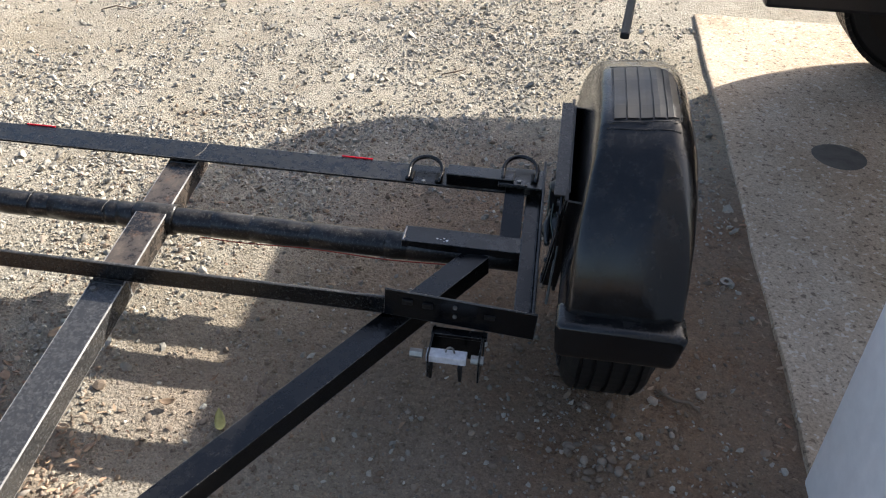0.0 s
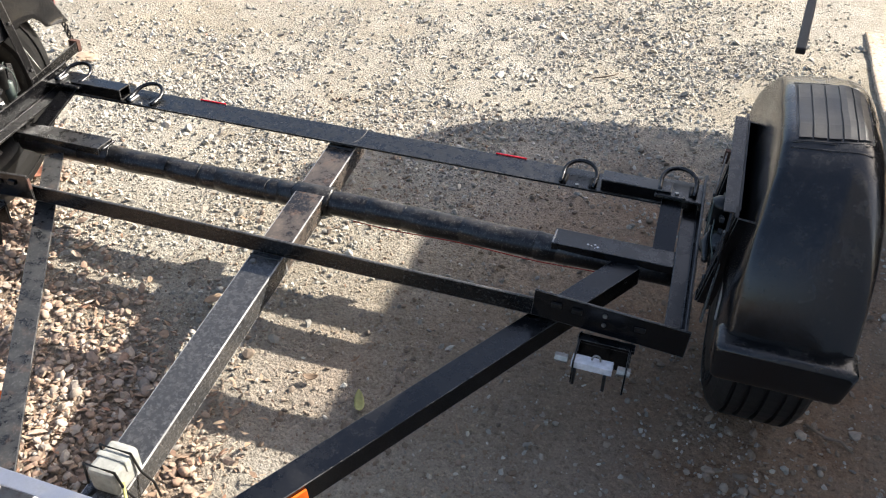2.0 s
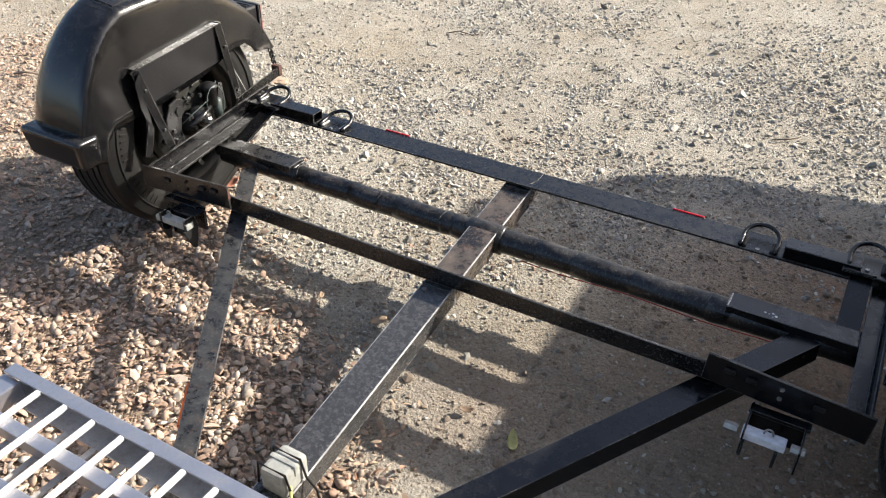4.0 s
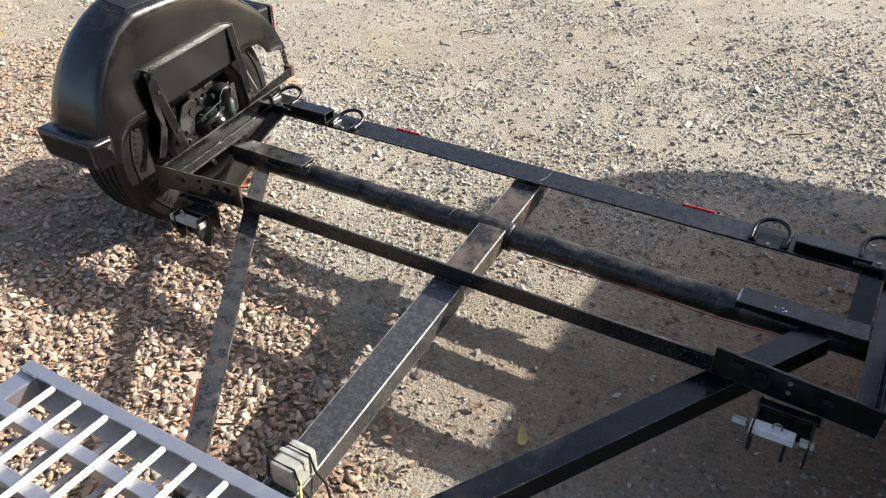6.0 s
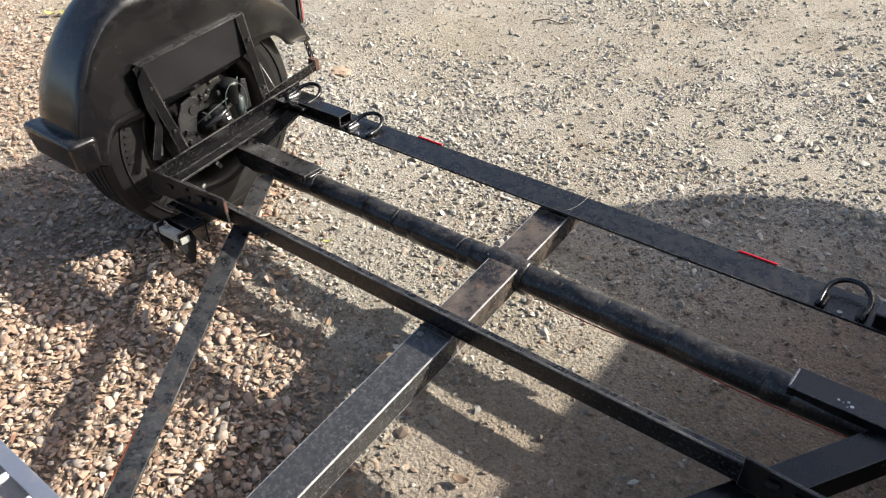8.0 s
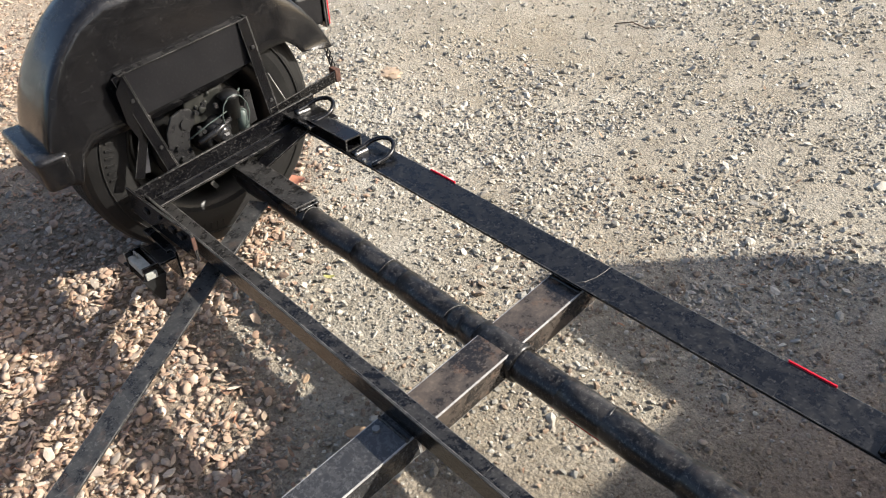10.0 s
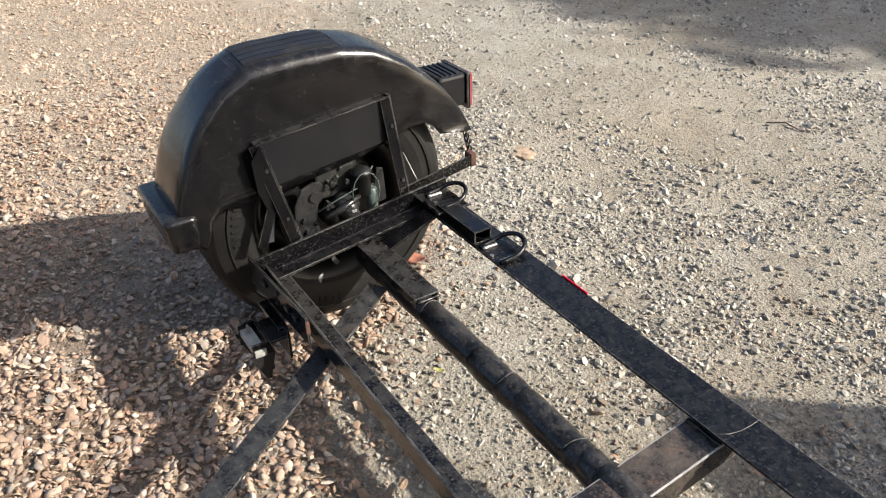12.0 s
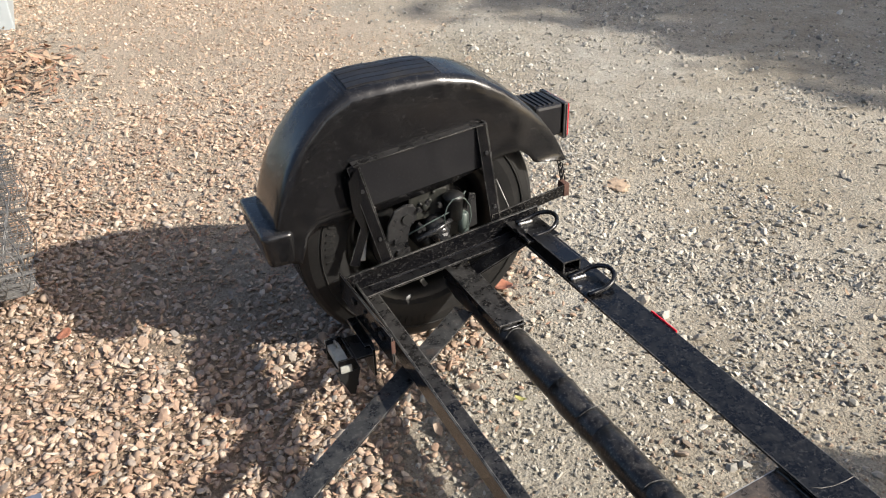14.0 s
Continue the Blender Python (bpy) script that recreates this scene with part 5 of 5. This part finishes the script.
# ---------------- parked utility vehicle on the slab ----------------
def build_vehicle():
    car = thing("utility_vehicle", "black utility vehicle with a lugged tyre, parked on the concrete slab", "vehicle")
    # front profile of the unseen body, shaped to its shadow's outline, extruded along the body
    prof = [(0.30, 0.50), (0.28, 1.12), (0.55, 1.26), (1.10, 1.31), (1.93, 1.33), (2.15, 1.53), (2.34, 1.66), (2.45, 1.66), (2.60, 1.40), (2.55, 1.21), (2.25, 0.83), (1.86, 0.80), (1.82, 0.52)]
    bm = bmesh.new()
    rings = [[bm.verts.new((x - 0.246 * z, y + 0.068 * z, z - drop * (z > 0.9))) for y, z in prof] for x, drop in ((2.05, 0.0), (2.40, 0.0), (2.74, 0.05), (5.2, 0.12))]
    n = len(prof)
    for q, w in zip(rings, rings[1:]):
        for i in range(n):
            bm.faces.new([q[i], q[(i + 1) % n], w[(i + 1) % n], w[i]])
    bm.faces.new(rings[0][::-1])
    bm.faces.new(rings[-1])
    bmesh.ops.recalc_face_normals(bm, faces=bm.faces[:])
    bevel(bm, 0.03, 3, 15)
    body = part("body", bm, CAR_PAINT, car)
    part("chassis_beam", box(1.430, 2.12, 1.165, 1.27, 0.500, 0.60, 0.012), RIBBED, car, "black steel chassis beam")
    part("drop_bar", extrude(rect(0.024, 0.018), (1.033, 0.870, 0.505), (1.085, 1.42, 0.520), bev=0.005), CABLE, car, "dark steel bar end")
    part("carrier_bar", box(1.06, 1.60, 1.39, 1.43, 0.50, 0.54, 0.006), RIBBED, car)
    part("carrier_bar", box(1.55, 1.60, 1.26, 1.40, 0.51, 0.55, 0.006), RIBBED, car)
    # two unseen boxes added to keep sun and sky off the slab
    part("underbody_light_block", box(2.02, 5.0, 0.34, 1.80, 0.24, 0.53, 0.03), RIBBED, car)
    part("guard_light_block", box(2.09, 2.68, 1.2, 1.84, 0.44, 0.60, 0.02), RIBBED, car)
    for wx, wy in ((2.23, 2.015), (2.23, 0.55), (4.45, 2.015), (4.45, 0.55)):
        w = new("wheel")
        w.parent = car
        hub = 0.376
        prof = [(-0.06, 0.18), (-0.095, 0.22), (-0.105, 0.28), (-0.098, 0.325), (-0.08, 0.342), (0.08, 0.342), (0.098, 0.325), (0.105, 0.28), (0.095, 0.22), (0.06, 0.18)]
        bm = lathe(prof, (wx, wy, hub), "y", 64, closed=True)
        for k in range(84):
            t = 2 * math.pi * k / 84
            for row, o in enumerate((-0.075, -0.025, 0.025, 0.075)):
                tt = t + 0.037 * (row % 2)
                rad = Vector((math.cos(tt), 0, math.sin(tt)))
                c = Vector((wx, wy + o, hub)) + rad * 0.358
                bm = extrude(rect(0.022, 0.016), c - Vector((0, 0.021, 0)), c + Vector((0, 0.021, 0)), up=rad, bev=0, bm=bm)
        part("tyre", bm, TYRE, w, "black lugged rubber tyre")
        part("rim", lathe([(-0.06, 0.182), (0.0, 0.16), (0.06, 0.182), (0.03, 0.01), (-0.03, 0.01)], (wx, wy, hub), "y", 32, closed=True), DRUM, w, smooth=True)
    return car


build_vehicle()


# ---------------- unseen tree behind the vehicle, added for its shade on the yard -------
def build_tree(x, y):
    rng = random.Random(4)
    tree = thing("tree", "broad leafy tree behind the yard, casting a ragged shade", "tree")
    part("trunk", rod([(x, y, -0.1), (x + 0.04, y - 0.03, 1.2), (x - 0.03, y + 0.02, 2.4), (x + 0.02, y, 3.6)], [0.17, 0.14, 0.12, 0.08], 12), BARK, tree, smooth=True)
    tips = []
    for k in range(11):
        t = k * 2.4
        r = rng.uniform(0.9, 1.6)
        end = Vector((x + r * math.cos(t), y + r * math.sin(t), rng.uniform(3.6, 5.6)))
        mid = Vector((x, y, 2.3 + 0.1 * k)).lerp(end, 0.5) + Vector((0, 0, -0.15))
        part("limb", rod([(x, y, 2.2 + 0.1 * k), mid, end], [0.06, 0.04, 0.012], 7), BARK, tree, smooth=True)
        tips += [end, mid.lerp(end, 0.6)]
    nrng = np.random.default_rng(8)
    pts = []
    for tip in tips:
        pts.append(nrng.normal(tip[:], (0.36, 0.36, 0.26), (560, 3)))
    me = leaf_mesh(nrng, np.concatenate(pts), 0.15)
    me.materials.append(TREE_LEAF)
    crown = new("crown", me)
    crown.parent = tree


build_tree(3.15, 9.75)

# pale grey cabinet at the far edge of the pebbles
cab = thing("utility_cabinet", "pale grey painted metal cabinet standing on the gravel", "cabinet")
part("cabinet_body", box(-5.6, -4.66, -2.2, -0.70, 0.02, 1.3, 0.01), GREY_PAINT, cab)
part("plinth", box(-5.58, -4.68, -2.18, -0.72, -0.02, 0.02, 0.0), RIBBED, cab)


# ---------------- wire mesh roll on the pebbles ----------------
def build_mesh_roll():
    roll = thing("wire_mesh_roll", "loose roll of rusty wire mesh lying on the pebbles", "wire mesh")
    cx_, y0 = -1.75, -0.690
    for layer, r in enumerate((0.29, 0.275, 0.255, 0.23, 0.20)):
        sq = 0.55
        bm = None
        n = 36
        for j in range(22):
            yy = y0 - j * 0.05 - 0.011 * layer
            ring = [(cx_ + 1.25 * r * math.cos(2 * math.pi * k / n + j * 0.02), yy + 0.012 * math.sin(1.3 * k + layer), max(0.036, 0.036 + sq * r * (1 + math.sin(2 * math.pi * k / n + j * 0.02)))) for k in range(n)]
            bm = rod(ring, 0.0015, 4, True, bm)
        for k in range(n):
            a = 2 * math.pi * k / n
            bm = rod([(cx_ + 1.25 * r * math.cos(a + 0.04 * j), y0 - j * 0.15, max(0.036, 0.036 + sq * r * (1 + math.sin(a + 0.04 * j)))) for j in range(8)], 0.0015, 4, False, bm)
        part("mesh_layer", bm, WIRE, roll)


build_mesh_roll()


# ---------------- single leaves, clods and bits on the ground ----------------
def single_leaf(name, x, y, size, turn, material, label, curl=0.25, width=0.45):
    z = ground_height(x, y) + 0.012
    bm = bmesh.new()
    rows = []
    for i in range(9):
        u = -1 + i / 4
        w = width * (1 - u * u) ** 0.7 + 0.02
        rows.append([bm.verts.new((x + size * (math.cos(turn) * u - math.sin(turn) * w * s), y + size * (math.sin(turn) * u + math.cos(turn) * w * s), z + size * (curl * u * u + 0.25 * w * abs(s)))) for s in (-1, -0.5, 0, 0.5, 1)])
    for q, w in zip(rows, rows[1:]):
        for k in range(4):
            bm.faces.new([q[k], q[k + 1], w[k + 1], w[k]])
    ob = link_mesh(name, bm, material, None, "", True)
    so = ob.modifiers.new("thickness", "SOLIDIFY")
    so.thickness = 0.0008
    return tagged(ob, label, "leaf", "fallen leaves")


single_leaf("fallen_leaf", 0.271, -0.168, 0.031, 2.0, GREEN_LEAF, "yellow-green fallen leaf on shaded soil", 0.45, 0.34)
single_leaf("fallen_leaf", -1.044, 0.458, 0.034, 0.4, RED_LEAF, "curled rust-red fallen leaf on the gravel", 0.5, 0.7)
single_leaf("fallen_leaf", -1.343, -0.638, 0.026, 2.6, RED_LEAF, "orange-brown fallen leaf on the pebbles", 0.3, 0.6)
single_leaf("fallen_leaf", -0.197, 0.027, 0.024, 1.0, TAN_LEAF, "tan fallen leaf beside the tongue", 0.2, 0.6)
single_leaf("fallen_leaf", -0.62, 0.10, 0.018, 0.9, TAN_LEAF, "pale tan curled leaf between the bars", 0.25, 0.5)
single_leaf("fallen_leaf", 0.14, -0.13, 0.018, 0.3, BROWN_LEAF, "small brown leaf on sunlit soil", 0.4, 0.5)


single_leaf("fallen_leaf", -0.985, 0.350, 0.036, 1.2, RED_LEAF, "rust-red fallen leaf behind the wheel", 0.5, 0.6)
single_leaf("fallen_leaf", -0.624, 0.271, 0.015, 0.7, GREEN_LEAF, "yellow-green fallen leaf between the bars", 0.4, 0.4)
single_leaf("fallen_leaf", -0.384, 0.039, 0.014, 2.2, TAN_LEAF, "pale tan fallen leaf in the sun", 0.2, 0.45)
single_leaf("fallen_leaf", -2.92, 0.77, 0.034, 0.5, GREEN_LEAF, "yellow-green fallen leaf on the far gravel", 0.5, 0.5)
single_leaf("fallen_leaf", -2.88, 0.80, 0.026, 2.4, GREEN_LEAF, "yellow-green fallen leaf on the far gravel", 0.6, 0.5)


def clod(x, y, size, material, label):
    bm = bmesh.new()
    bmesh.ops.create_icosphere(bm, subdivisions=3, radius=1)
    for v in bm.verts:
        k = 1 + 0.8 * noise.noise(v.co * 2.2 + Vector((x, y, 0)))
        v.co = Vector((x + v.co.x * size * k, y + v.co.y * size * 0.7 * k, ground_height(x, y) + v.co.z * 0.003 * k + 0.0005))
    return tagged(link_mesh("soil_clod", bm, material, None, "", True), label, "soil")


clod(-1.408, 1.087, 0.055, CLOD, "flat tan clod of soil on the gravel")

washer = lathe([(0.0, 0.007), (0.0, 0.016), (0.003, 0.016), (0.003, 0.007)], (1.36, 0.52, ground_height(1.36, 0.52) + 0.005), "z", 24, closed=True)
tagged(link_mesh("washer", washer, ZINC), "small zinc washer lying on the soil", "washer")


def twig(points, r, label):
    tagged(link_mesh("twig", rod([(x, y, ground_height(x, y) + h) for x, y, h in points], r, 6), BARK, None, "", True), label, "twig", "twigs")


twig([(0.44, 1.63, 0.004), (0.485, 1.645, 0.012), (0.515, 1.68, 0.008), (0.53, 1.69, 0.016)], [0.002, 0.003, 0.0025, 0.0015], "short brown twig on the gravel")
twig([(-1.13, 2.00, 0.003), (-1.08, 2.04, 0.008), (-1.01, 2.03, 0.005), (-0.97, 2.07, 0.008)], [0.002, 0.003, 0.0025, 0.0015], "short crooked brown twig on the gravel")
twig([(1.16, 0.10, 0.005), (1.20, 0.07, 0.012), (1.23, 0.075, 0.008), (1.25, 0.05, 0.01)], [0.003, 0.0035, 0.003, 0.002], "thin crooked twig on brown soil")
twig([(-2.30, 0.55, 0.012), (-2.26, 0.575, 0.018), (-2.22, 0.60, 0.014)], [0.004, 0.005, 0.003], "short thick dark twig on the tan chips")


# ---------------- the nearest larger stones, each a piece of the ground ----------------
def build_single_stones(name, material, count, x0, x1, y0, y1, size, flat, keep, smooth, seed):
    rng = random.Random(seed)
    shapes = []
    for k in range(10):
        bm = bmesh.new()
        bmesh.ops.create_icosphere(bm, subdivisions=2 if smooth else 1, radius=1)
        for v in bm.verts:
            v.co *= 1 + (0.28 if smooth else 0.5) * noise.noise(v.co * 1.3 + Vector((k * 3.1, seed, 0)))
        me = bpy.data.meshes.new(name)
        bm.to_mesh(me)
        bm.free()
        me.polygons.foreach_set("use_smooth", [smooth] * len(me.polygons))
        me.materials.append(material)
        shapes.append(me)
    done = 0
    while done < count:
        x, y = rng.uniform(x0, x1), rng.uniform(y0, y1)
        if not keep(x, y):
            continue
        r = rng.uniform(*size)
        ob = new(name, shapes[done % 10])
        high = r * rng.uniform(*flat)
        ob.parent = ground
        ob.matrix_world = pose(x, y, ground_height(x, y) + high * rng.uniform(0.3, 0.8), rng.gauss(0, 12), rng.gauss(0, 12), rng.uniform(0, 360)) @ Matrix.Diagonal((r * rng.uniform(0.95, 1.35), r * rng.uniform(0.7, 1.0), high, 1))
        done += 1


build_single_stones("pebble", SINGLE_PEBBLE, 290, -1.3, 0.05, -0.75, 0.35, (0.007, 0.0125), (0.35, 0.6), lambda x, y: pebbly(x, y) > 0.02, True, 51)
build_single_stones("stone", SINGLE_STONE, 140, -1.1, 1.35, 0.35, 1.7, (0.006, 0.0125), (0.5, 0.9), lambda x, y: pebbly(x, y) < -0.03 and (x < 0.1 or y > 1.1), False, 52)
build_single_stones("stone", SINGLE_SOIL_STONE, 90, 0.72, 1.14, -0.36, -0.08, (0.004, 0.011), (0.5, 0.9), lambda x, y: noise.noise(Vector((x * 6, y * 6, 3.0))) > -0.05, True, 53)
build_single_stones("stone", SINGLE_SOIL_STONE, 60, 0.2, 1.38, -0.6, 1.0, (0.004, 0.0085), (0.5, 0.9), lambda x, y: noise.noise(Vector((x * 4, y * 4, 8.0))) > 0.0, True, 54)
